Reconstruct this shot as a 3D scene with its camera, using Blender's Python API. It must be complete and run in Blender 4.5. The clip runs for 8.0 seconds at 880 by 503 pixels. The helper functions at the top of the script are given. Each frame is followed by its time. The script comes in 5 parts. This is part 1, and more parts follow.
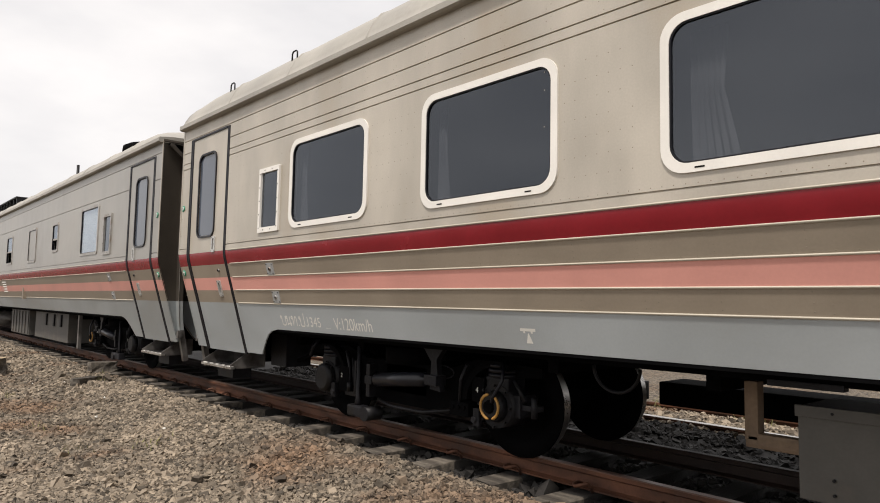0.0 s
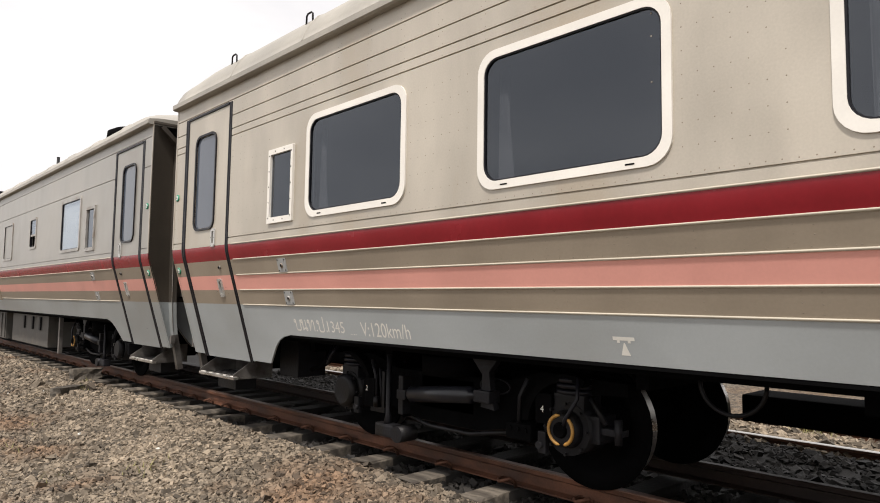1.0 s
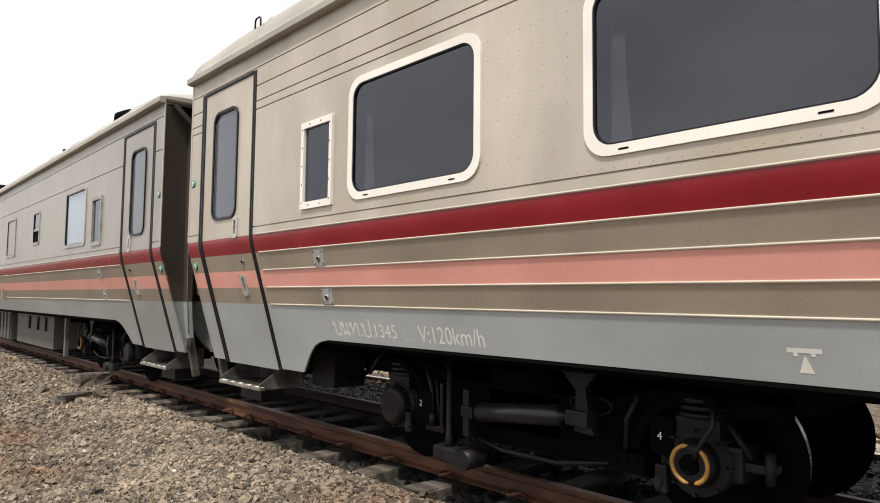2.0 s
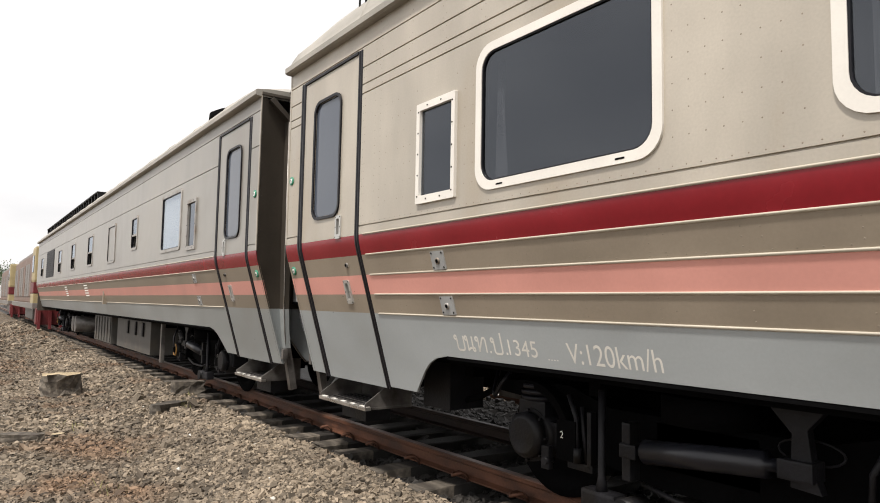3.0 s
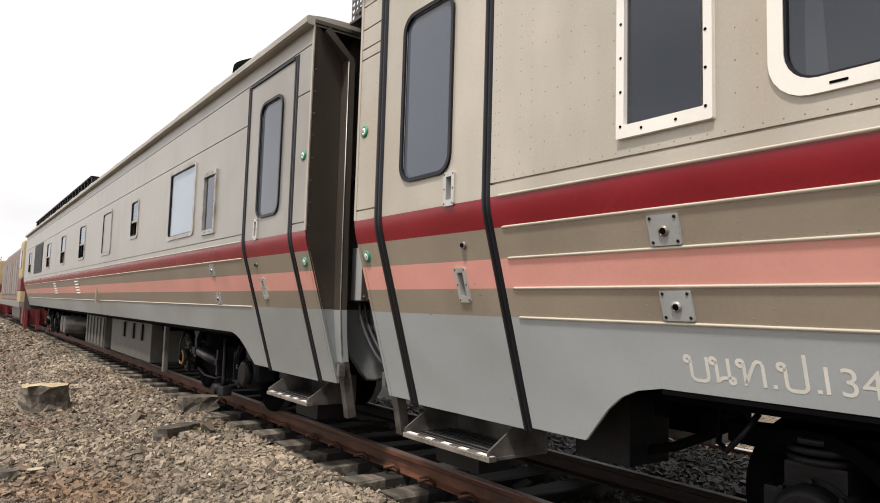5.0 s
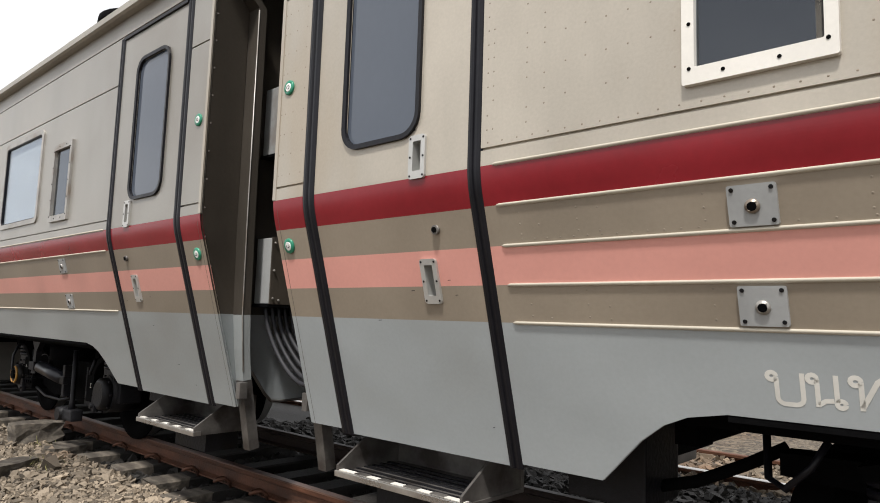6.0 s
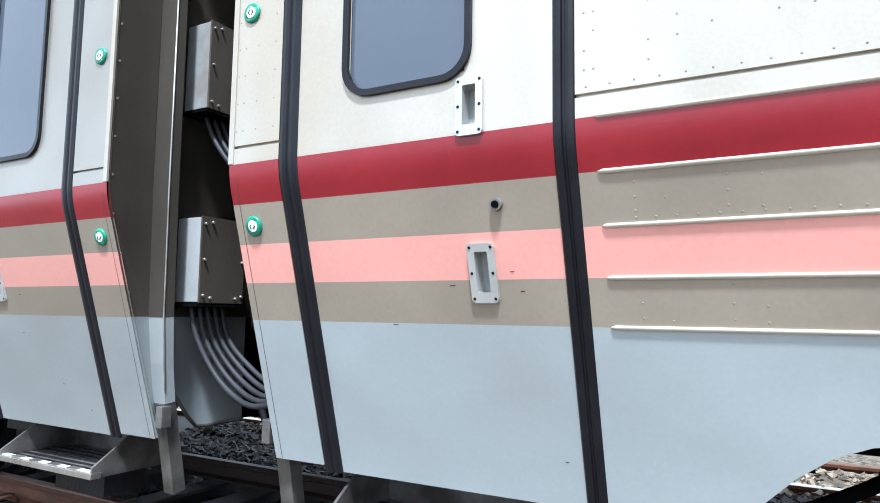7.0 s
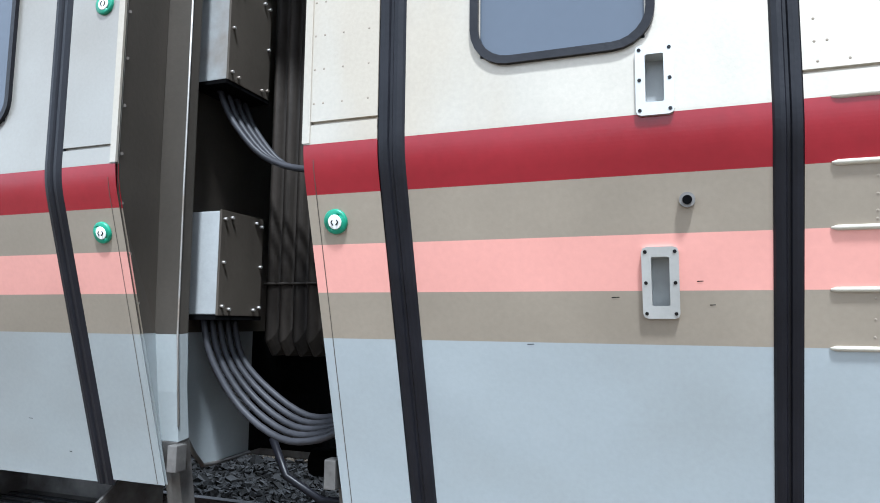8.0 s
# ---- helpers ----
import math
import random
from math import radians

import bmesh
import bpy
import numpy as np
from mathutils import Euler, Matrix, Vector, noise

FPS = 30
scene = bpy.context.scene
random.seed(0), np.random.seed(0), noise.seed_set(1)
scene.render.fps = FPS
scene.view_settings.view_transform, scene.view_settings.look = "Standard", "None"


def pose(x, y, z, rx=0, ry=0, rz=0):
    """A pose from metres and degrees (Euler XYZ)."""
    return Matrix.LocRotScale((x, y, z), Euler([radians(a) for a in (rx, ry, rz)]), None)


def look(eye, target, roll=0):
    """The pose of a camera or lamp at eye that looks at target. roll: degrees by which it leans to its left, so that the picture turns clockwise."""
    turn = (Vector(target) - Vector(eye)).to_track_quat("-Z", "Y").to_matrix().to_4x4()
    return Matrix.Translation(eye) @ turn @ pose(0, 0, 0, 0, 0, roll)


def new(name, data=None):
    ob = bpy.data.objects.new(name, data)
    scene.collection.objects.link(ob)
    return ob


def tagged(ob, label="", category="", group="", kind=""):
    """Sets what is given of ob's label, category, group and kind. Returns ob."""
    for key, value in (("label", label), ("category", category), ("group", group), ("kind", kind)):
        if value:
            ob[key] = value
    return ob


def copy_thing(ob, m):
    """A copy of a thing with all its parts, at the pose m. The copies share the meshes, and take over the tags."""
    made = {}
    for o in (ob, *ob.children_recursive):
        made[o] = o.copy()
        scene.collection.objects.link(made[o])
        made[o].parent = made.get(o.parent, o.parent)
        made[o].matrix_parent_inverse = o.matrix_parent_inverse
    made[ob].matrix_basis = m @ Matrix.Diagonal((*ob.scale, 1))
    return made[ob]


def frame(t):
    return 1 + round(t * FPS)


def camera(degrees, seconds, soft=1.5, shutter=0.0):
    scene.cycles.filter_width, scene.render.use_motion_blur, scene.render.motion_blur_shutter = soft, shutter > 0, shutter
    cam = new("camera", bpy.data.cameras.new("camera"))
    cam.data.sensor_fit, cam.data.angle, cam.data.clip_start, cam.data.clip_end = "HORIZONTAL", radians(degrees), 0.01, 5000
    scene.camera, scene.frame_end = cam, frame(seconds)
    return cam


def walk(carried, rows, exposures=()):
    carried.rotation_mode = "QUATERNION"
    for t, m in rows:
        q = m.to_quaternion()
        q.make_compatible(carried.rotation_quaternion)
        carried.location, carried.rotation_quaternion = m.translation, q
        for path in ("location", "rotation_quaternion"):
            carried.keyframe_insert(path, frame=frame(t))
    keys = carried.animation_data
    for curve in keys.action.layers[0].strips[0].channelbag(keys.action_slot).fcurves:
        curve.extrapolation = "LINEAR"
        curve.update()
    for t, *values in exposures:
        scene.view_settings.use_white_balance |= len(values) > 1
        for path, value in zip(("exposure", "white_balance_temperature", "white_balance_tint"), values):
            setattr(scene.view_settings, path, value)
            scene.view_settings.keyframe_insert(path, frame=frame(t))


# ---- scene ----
cam = camera(67.1, 8.0, soft=1.0)
PATH = [
    (0, (0.121, -0.446, 1.429), (1.463, 1.028, 1.586), 1.1),
    (0.5, (0.202, -0.012, 1.437), (1.569, 1.44, 1.586), 0.9),
    (1, (0.362, 0.458, 1.448), (1.736, 1.904, 1.599), 0.8),
    (1.2, (0.417, 0.627, 1.463), (1.779, 2.085, 1.605), 0.4),
    (2.3, (0.726, 1.577, 1.455), (2.077, 3.045, 1.597), 0.8),
    (2.5, (0.77, 1.724, 1.468), (2.018, 3.28, 1.616), 0.6),
    (3, (0.857, 2.086, 1.468), (2.029, 3.698, 1.627), 1.0),
    (3.5, (0.955, 2.54, 1.458), (2.119, 4.158, 1.621), 1.1),
    (4, (1.019, 2.942, 1.478), (2.183, 4.56, 1.644), 1.3),
    (4.5, (1.059, 3.421, 1.463), (2.233, 5.032, 1.629), 1.3),
    (4.7, (1.086, 3.594, 1.451), (2.265, 5.201, 1.619), 1.5),
    (5.8, (1.261, 4.541, 1.391), (2.59, 6.019, 1.615), 2.4),
    (6, (1.3, 4.708, 1.393), (2.782, 6.034, 1.604), 1.8),
    (6.5, (1.39, 5.198, 1.413), (3.088, 6.238, 1.601), 0.9),
    (7, (1.446, 5.617, 1.426), (3.185, 6.587, 1.616), 0.8),
    (7.5, (1.518, 6.05, 1.45), (3.258, 7.017, 1.642), 0.9),
    (8, (1.506, 6.403, 1.448), (3.374, 7.084, 1.66), 0.6),
]
EXPOSURES = [(0.0, 0.26, 6750, 13), (1.2, 0.46, 6750, 13), (2.5, 0.49, 6750, 12), (4.7, 0.50, 6750, 13), (6.0, 0.44, 6500, 11), (6.2, 0.90, 6150, 9), (6.6, 1.46, 5450, 6), (7.2, 1.42, 5350, 6), (8.0, 1.36, 5350, 6)]
walk(cam, [(t, look(eye, target, roll)) for t, eye, target, roll in PATH], EXPOSURES)

# ---- world and sun ----
SUN_EL, SUN_AZ = 60.0, 246.0   # degrees: height, and compass bearing from +y towards +x
world = bpy.data.worlds.new("overcast_sky")
scene.world = world
world.use_nodes = True
wn, wl = world.node_tree.nodes, world.node_tree.links
wn.clear()
w_out = wn.new("ShaderNodeOutputWorld")
w_bg = wn.new("ShaderNodeBackground")
w_sky = wn.new("ShaderNodeTexSky")
w_sky.sky_type = "NISHITA"
w_sky.sun_disc = False
w_sky.sun_elevation, w_sky.sun_rotation = radians(SUN_EL), radians(SUN_AZ)
w_sky.air_density, w_sky.dust_density = 1.0, 2.0
w_tc = wn.new("ShaderNodeTexCoord")
w_map = wn.new("ShaderNodeMapping")
w_map.inputs["Scale"].default_value = (1.0, 1.0, 2.6)
w_noise = wn.new("ShaderNodeTexNoise")
w_noise.inputs["Scale"].default_value, w_noise.inputs["Detail"].default_value = 2.3, 6.0
w_ramp = wn.new("ShaderNodeValToRGB")
w_ramp.color_ramp.elements[0].position, w_ramp.color_ramp.elements[0].color = 0.34, (10.9, 11.1, 11.4, 1)
w_ramp.color_ramp.elements[1].position, w_ramp.color_ramp.elements[1].color = 0.64, (14.5, 14.5, 14.4, 1)
w_mix = wn.new("ShaderNodeMix")
w_mix.data_type = "RGBA"
w_mix.inputs["Factor"].default_value = 0.86
wl.new(w_tc.outputs["Generated"], w_map.inputs["Vector"])
wl.new(w_map.outputs["Vector"], w_noise.inputs["Vector"])
wl.new(w_noise.outputs["Fac"], w_ramp.inputs["Fac"])
wl.new(w_sky.outputs["Color"], w_mix.inputs["A"])
wl.new(w_ramp.outputs["Color"], w_mix.inputs["B"])
wl.new(w_mix.outputs["Result"], w_bg.inputs["Color"])
w_bg.inputs["Strength"].default_value = 0.065
wl.new(w_bg.outputs["Background"], w_out.inputs["Surface"])

sun_data = bpy.data.lights.new("sun", "SUN")
sun_data.energy, sun_data.angle, sun_data.color = 3.25, radians(5), (1.0, 0.96, 0.9)
sun = new("sun", sun_data)
az, el = radians(SUN_AZ), radians(SUN_EL)
sun_dir = Vector((math.sin(az) * math.cos(el), math.cos(az) * math.cos(el), math.sin(el)))
sun.matrix_world = look(sun_dir * 50, (0, 0, 0))


# ---- materials ----
def surface(name, base, vary=0.1, rough=0.5, metal=0.0, big=1.2, fine=60.0, bump=0.05, stretch=(1, 1, 1), grime=None,
            rough_vary=0.12, per_object=0.0, per_island=0.0, gloss=0.5, wave=0.0):
    """Paint or metal with broad stains, fine grain and slight relief."""
    m = bpy.data.materials.new(name)
    m.use_nodes = True
    n, l = m.node_tree.nodes, m.node_tree.links
    p = n["Principled BSDF"]
    tc = n.new("ShaderNodeTexCoord")
    mp = n.new("ShaderNodeMapping")
    mp.inputs["Scale"].default_value = stretch
    l.new(tc.outputs["Object"], mp.inputs["Vector"])
    a = n.new("ShaderNodeTexNoise")
    a.inputs["Scale"].default_value, a.inputs["Detail"].default_value = big, 5.0
    b = n.new("ShaderNodeTexNoise")
    b.inputs["Scale"].default_value, b.inputs["Detail"].default_value = fine, 3.0
    l.new(mp.outputs["Vector"], a.inputs["Vector"])
    l.new(tc.outputs["Object"], b.inputs["Vector"])
    lo = tuple(c * (1 - vary) for c in base)
    hi = tuple(min(1.0, c * (1 + vary)) for c in base)
    r = n.new("ShaderNodeValToRGB")
    r.color_ramp.elements[0].position, r.color_ramp.elements[1].position = 0.33, 0.67
    r.color_ramp.elements[0].color = (*(grime or lo), 1)
    r.color_ramp.elements[1].color = (*hi, 1)
    if grime:
        e = r.color_ramp.elements.new(0.46)
        e.color = (*lo, 1)
    l.new(a.outputs["Fac"], r.inputs["Fac"])
    mx = n.new("ShaderNodeMix")
    mx.data_type, mx.blend_type = "RGBA", "MULTIPLY"
    mx.inputs["Factor"].default_value = 1.0
    fr = n.new("ShaderNodeMapRange")
    fr.inputs["To Min"].default_value, fr.inputs["To Max"].default_value = 1 - vary * 0.8, 1 + vary * 0.8
    l.new(b.outputs["Fac"], fr.inputs["Value"])
    l.new(r.outputs["Color"], mx.inputs["A"])
    l.new(fr.outputs["Result"], mx.inputs["B"])
    colour = mx.outputs["Result"]
    if per_object or per_island:
        if per_object:
            src = n.new("ShaderNodeObjectInfo").outputs["Random"]
        else:
            src = n.new("ShaderNodeNewGeometry").outputs["Random Per Island"]
        k = per_object or per_island
        pr = n.new("ShaderNodeMapRange")
        pr.inputs["To Min"].default_value, pr.inputs["To Max"].default_value = 1 - k, 1 + k
        l.new(src, pr.inputs["Value"])
        m2 = n.new("ShaderNodeMix")
        m2.data_type, m2.blend_type = "RGBA", "MULTIPLY"
        m2.inputs["Factor"].default_value = 1.0
        l.new(colour, m2.inputs["A"])
        l.new(pr.outputs["Result"], m2.inputs["B"])
        colour = m2.outputs["Result"]
    l.new(colour, p.inputs["Base Color"])
    rr = n.new("ShaderNodeMapRange")
    rr.inputs["To Min"].default_value, rr.inputs["To Max"].default_value = max(0.02, rough - rough_vary), min(1, rough + rough_vary)
    l.new(a.outputs["Fac"], rr.inputs["Value"])
    l.new(rr.outputs["Result"], p.inputs["Roughness"])
    p.inputs["Metallic"].default_value = metal
    p.inputs["Specular IOR Level"].default_value = gloss
    bp = n.new("ShaderNodeBump")
    bp.inputs["Strength"].default_value, bp.inputs["Distance"].default_value = bump, 0.01
    l.new(b.outputs["Fac"], bp.inputs["Height"])
    if wave:
        wv = n.new("ShaderNodeTexNoise")
        wv.inputs["Scale"].default_value, wv.inputs["Detail"].default_value = 2.6, 1.0
        l.new(tc.outputs["Object"], wv.inputs["Vector"])
        wb = n.new("ShaderNodeBump")
        wb.inputs["Strength"].default_value, wb.inputs["Distance"].default_value = wave, 0.02
        l.new(wv.outputs["Fac"], wb.inputs["Height"])
        l.new(wb.outputs["Normal"], bp.inputs["Normal"])
    l.new(bp.outputs["Normal"], p.inputs["Normal"])
    return m


def tinted_glass(name, tint, through_share, head_on=0.06):
    m = bpy.data.materials.new(name)
    m.use_nodes = True
    n, l = m.node_tree.nodes, m.node_tree.links
    n.clear()
    out = n.new("ShaderNodeOutputMaterial")
    tr = n.new("ShaderNodeBsdfTransparent")
    tr.inputs["Color"].default_value = (*[c * through_share for c in tint], 1)
    gl = n.new("ShaderNodeBsdfGlossy")
    gl.inputs["Roughness"].default_value = 0.04
    gl.inputs["Color"].default_value = (0.86, 0.92, 1.0, 1)
    lw = n.new("ShaderNodeLayerWeight")
    lw.inputs["Blend"].default_value = 0.5
    pw = n.new("ShaderNodeMath")
    pw.operation = "POWER"
    pw.inputs[1].default_value = 5.0
    l.new(lw.outputs["Facing"], pw.inputs[0])
    fr = n.new("ShaderNodeMapRange")
    fr.inputs["To Min"].default_value, fr.inputs["To Max"].default_value = head_on, 0.95
    l.new(pw.outputs["Value"], fr.inputs["Value"])
    mx = n.new("ShaderNodeMixShader")
    l.new(fr.outputs["Result"], mx.inputs["Fac"])
    l.new(tr.outputs["BSDF"], mx.inputs[1])
    l.new(gl.outputs["BSDF"], mx.inputs[2])
    l.new(mx.outputs["Shader"], out.inputs["Surface"])
    return m


WALL_B = surface("greyish_wall_paint", (0.34, 0.325, 0.295), 0.08, 0.36, 0.4, 1.1, 90, 0.03, (1, 0.7, 0.5), (0.26, 0.24, 0.21), wave=0.5)
WALL = surface("beige_wall_paint", (0.46, 0.42, 0.355), 0.11, 0.36, 0.3, 1.7, 90, 0.03, (1, 1.0, 0.35), (0.39, 0.34, 0.27), wave=0.6)
RED = surface("dark_red_paint", (0.215, 0.010, 0.017), 0.12, 0.24, 0, 2.0, 40, 0.03)
TAUPE = surface("taupe_paint", (0.284, 0.240, 0.186), 0.10, 0.45, 0.1, 2.0, 70, 0.03)
PINK = surface("salmon_paint", (0.68, 0.32, 0.27), 0.06, 0.42, 0, 2.0, 60, 0.03)
GREY = surface("blue_grey_paint", (0.36, 0.39, 0.40), 0.07, 0.38, 0.05, 1.4, 70, 0.03, (1, 0.6, 1), (0.31, 0.33, 0.33), wave=0.35)
GREY_B = surface("dulled_grey_paint", (0.305, 0.325, 0.325), 0.08, 0.42, 0.05, 1.4, 70, 0.03, (1, 0.6, 1), (0.26, 0.27, 0.265), wave=0.35)
TAUPE_B = surface("dulled_taupe_paint", (0.245, 0.208, 0.162), 0.10, 0.45, 0.1, 2.0, 70, 0.03)
PINK_B = surface("dulled_salmon_paint", (0.60, 0.285, 0.24), 0.08, 0.45, 0, 2.0, 60, 0.03)
CREAM = surface("cream_trim_paint", (0.72, 0.70, 0.65), 0.06, 0.4, 0, 3, 80, 0.03)
ROOF = surface("weathered_roof_paint", (0.33, 0.312, 0.275), 0.14, 0.5, 0.1, 1.5, 30, 0.1)
RUBBER = surface("black_rubber", (0.008, 0.008, 0.011), 0.2, 0.4, 0, 6, 60, 0.1, gloss=0.25)
# Black and bogie paint sit near zero: underfloor shade is in their colour.
BLACK = surface("shade_black_steel", (0.003, 0.003, 0.0033), 0.3, 0.9, 0, 4, 40, 0.25, gloss=0.04)
BOGIE = surface("shade_dark_bogie_paint", (0.0105, 0.0105, 0.0125), 0.3, 0.5, 0.0, 5, 50, 0.25, grime=(0.008, 0.007, 0.006), gloss=0.22)
STEEL = surface("worn_bright_steel", (0.55, 0.53, 0.5), 0.15, 0.3, 0.9, 6, 80, 0.06)
DULL = surface("dull_galvanised_metal", (0.40, 0.385, 0.36), 0.15, 0.42, 0.5, 5, 60, 0.08, grime=(0.26, 0.22, 0.18))
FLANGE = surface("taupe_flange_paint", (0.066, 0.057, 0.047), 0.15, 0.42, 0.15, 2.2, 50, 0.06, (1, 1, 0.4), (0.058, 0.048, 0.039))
ENDP = surface("dark_taupe_end_paint", (0.08, 0.067, 0.053), 0.15, 0.5, 0.1, 2.2, 50, 0.06, (1, 1, 0.4), (0.05, 0.041, 0.033))
BOXM = surface("grey_box_paint", (0.33, 0.34, 0.34), 0.1, 0.45, 0, 3, 60, 0.05, grime=(0.22, 0.2, 0.18))
GREEN = surface("green_button_plastic", (0.02, 0.22, 0.13), 0.1, 0.35, 0, 8, 60, 0.02)
WHITE = surface("white_plastic", (0.78, 0.78, 0.76), 0.05, 0.35, 0, 8, 60, 0.02)
LETTER = surface("off_white_lettering", (0.68, 0.67, 0.62), 0.08, 0.5, 0, 9, 90, 0.02)
CABLE = surface("grey_cable_sheath", (0.032, 0.032, 0.037), 0.2, 0.55, 0, 8, 60, 0.05, gloss=0.3)
RUST = surface("rusty_rail_steel", (0.111, 0.046, 0.025), 0.35, 0.65, 0.3, 7, 60, 0.3, (1, 0.4, 1), (0.06, 0.03, 0.02))
RAILTOP = surface("rail_running_face", (0.20, 0.12, 0.09), 0.25, 0.4, 0.6, 5, 60, 0.1, (1, 0.3, 1))
WOOD = surface("weathered_grey_timber", (0.105, 0.09, 0.072), 0.35, 0.85, 0, 4, 45, 0.5, (4, 1, 4), (0.05, 0.04, 0.032), per_object=0.25)
CUTWOOD = surface("fresh_cut_timber", (0.42, 0.34, 0.22), 0.3, 0.8, 0, 5, 50, 0.3)
# Timber and rail colours with the coaches' shade put into them.
SHADED_WOOD = surface("shade_toned_timber", (0.016, 0.014, 0.012), 0.35, 0.8, 0, 4, 45, 0.5, (4, 1, 4), per_object=0.25)
SHADED_RAIL = surface("shade_toned_rail", (0.03, 0.016, 0.011), 0.3, 0.6, 0.2, 7, 60, 0.3, (1, 0.4, 1))
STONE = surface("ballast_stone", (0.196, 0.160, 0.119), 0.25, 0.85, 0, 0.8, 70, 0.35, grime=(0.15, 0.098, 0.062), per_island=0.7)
# Stone colour darkened to hold the shade under and behind the coaches.
SHADED_STONE = surface("shade_toned_stone", (0.018, 0.016, 0.014), 0.25, 0.8, 0, 3, 70, 0.35, per_island=0.5)
CURTAIN = surface("pale_curtain_cloth", (0.62, 0.60, 0.55), 0.08, 0.9, 0, 4, 70, 0.1)
# Inner panel is near black: the dim interior is put into its colour.
INSIDE = surface("dark_inner_panel", (0.03, 0.027, 0.024), 0.15, 0.6, 0, 2, 40, 0.05)
YELLOW = surface("yellow_axle_paint", (0.42, 0.22, 0.05), 0.3, 0.5, 0, 6, 60, 0.1)
LOCO_Y = surface("cream_yellow_loco_paint", (0.36, 0.29, 0.15), 0.12, 0.5, 0, 2, 30, 0.05)
LOCO_O = surface("faded_orange_loco_paint", (0.17, 0.10, 0.07), 0.2, 0.5, 0, 2, 30, 0.05, grime=(0.22, 0.15, 0.11))
LOCO_R = surface("loco_red_paint", (0.13, 0.016, 0.018), 0.2, 0.5, 0, 2, 30, 0.05)
LOCO_G = surface("loco_grey_paint", (0.17, 0.155, 0.14), 0.15, 0.5, 0, 2, 30, 0.05)
BARK = surface("tree_bark", (0.10, 0.075, 0.05), 0.3, 0.9, 0, 5, 30, 0.5)
LEAF = surface("tree_leaves", (0.05, 0.085, 0.03), 0.4, 0.7, 0, 3, 20, 0.1, per_island=0.45)
UBOX = surface("dusty_underfloor_box_paint", (0.078, 0.074, 0.066), 0.12, 0.55, 0, 3, 60, 0.05, grime=(0.09, 0.078, 0.065))
TRIM = surface("dull_cream_moulding", (0.52, 0.48, 0.40), 0.08, 0.5, 0.1, 3, 80, 0.03)
HANDLE = surface("light_grey_handle_metal", (0.50, 0.50, 0.48), 0.08, 0.35, 0.4, 6, 80, 0.03)
RIVET = surface("dull_rivet_paint", (0.25, 0.215, 0.17), 0.15, 0.8, 0, 6, 60, 0.0, gloss=0.15)
FROST = surface("blue_grey_inner_blind", (0.10, 0.115, 0.14), 0.08, 0.8, 0, 3, 30, 0.0, gloss=0.1)
BELLOWS = surface("dusty_bellows_rubber", (0.028, 0.023, 0.019), 0.3, 0.7, 0, 4, 50, 0.1, (3, 3, 0.5), (0.012, 0.010, 0.009), gloss=0.2)
STEPM = surface("scuffed_step_metal", (0.16, 0.15, 0.14), 0.25, 0.45, 0.5, 5, 60, 0.1, grime=(0.06, 0.05, 0.045))
CLEAR = tinted_glass("clear_reflective_glass", (0.9, 0.95, 1.0), 0.8, 0.085)
GLASS = tinted_glass("smoked_glass", (0.85, 0.9, 1.0), 0.32, 0.085)
DOORPANE = surface("blue_grey_obscured_glass", (0.080, 0.095, 0.122), 0.05, 0.07, 0, 0.8, 30, 0.0, rough_vary=0.02)
DOORGLASS = tinted_glass("blue_grey_glass", (0.8, 0.9, 1.0), 0.5)


def gravel_ground():
    m = bpy.data.materials.new("gravel_ground")
    m.use_nodes = True
    n, l = m.node_tree.nodes, m.node_tree.links
    p = n["Principled BSDF"]
    tc = n.new("ShaderNodeTexCoord")
    v = n.new("ShaderNodeTexVoronoi")
    v.inputs["Scale"].default_value = 24.0
    l.new(tc.outputs["Object"], v.inputs["Vector"])
    big = n.new("ShaderNodeTexNoise")
    big.inputs["Scale"].default_value, big.inputs["Detail"].default_value = 0.55, 6.0
    l.new(tc.outputs["Object"], big.inputs["Vector"])
    r = n.new("ShaderNodeValToRGB")
    r.color_ramp.elements[0].position, r.color_ramp.elements[0].color = 0.1, (0.04, 0.031, 0.023, 1)
    r.color_ramp.elements[1].position, r.color_ramp.elements[1].color = 0.9, (0.17, 0.138, 0.10, 1)
    sep = n.new("ShaderNodeSeparateColor")
    l.new(v.outputs["Color"], sep.inputs["Color"])
    l.new(sep.outputs["Red"], r.inputs["Fac"])
    soil = n.new("ShaderNodeValToRGB")
    soil.color_ramp.elements[0].position, soil.color_ramp.elements[0].color = 0.45, (1, 1, 1, 1)
    soil.color_ramp.elements[1].position, soil.color_ramp.elements[1].color = 0.7, (0.95, 0.74, 0.55, 1)
    l.new(big.outputs["Fac"], soil.inputs["Fac"])
    mx = n.new("ShaderNodeMix")
    mx.data_type, mx.blend_type = "RGBA", "MULTIPLY"
    mx.inputs["Factor"].default_value = 1.0
    l.new(r.outputs["Color"], mx.inputs["A"])
    l.new(soil.outputs["Color"], mx.inputs["B"])
    l.new(mx.outputs["Result"], p.inputs["Base Color"])
    p.inputs["Roughness"].default_value = 0.95
    b = n.new("ShaderNodeBump")
    b.inputs["Strength"].default_value, b.inputs["Distance"].default_value = 1.0, 0.03
    l.new(v.outputs["Distance"], b.inputs["Height"])
    b.invert = True
    l.new(b.outputs["Normal"], p.inputs["Normal"])
    return m


GRAVEL = gravel_ground()


# ---- mesh helpers ----
SIDE = [1.0]          # +1: the car runs towards +y from its end, -1: towards -y


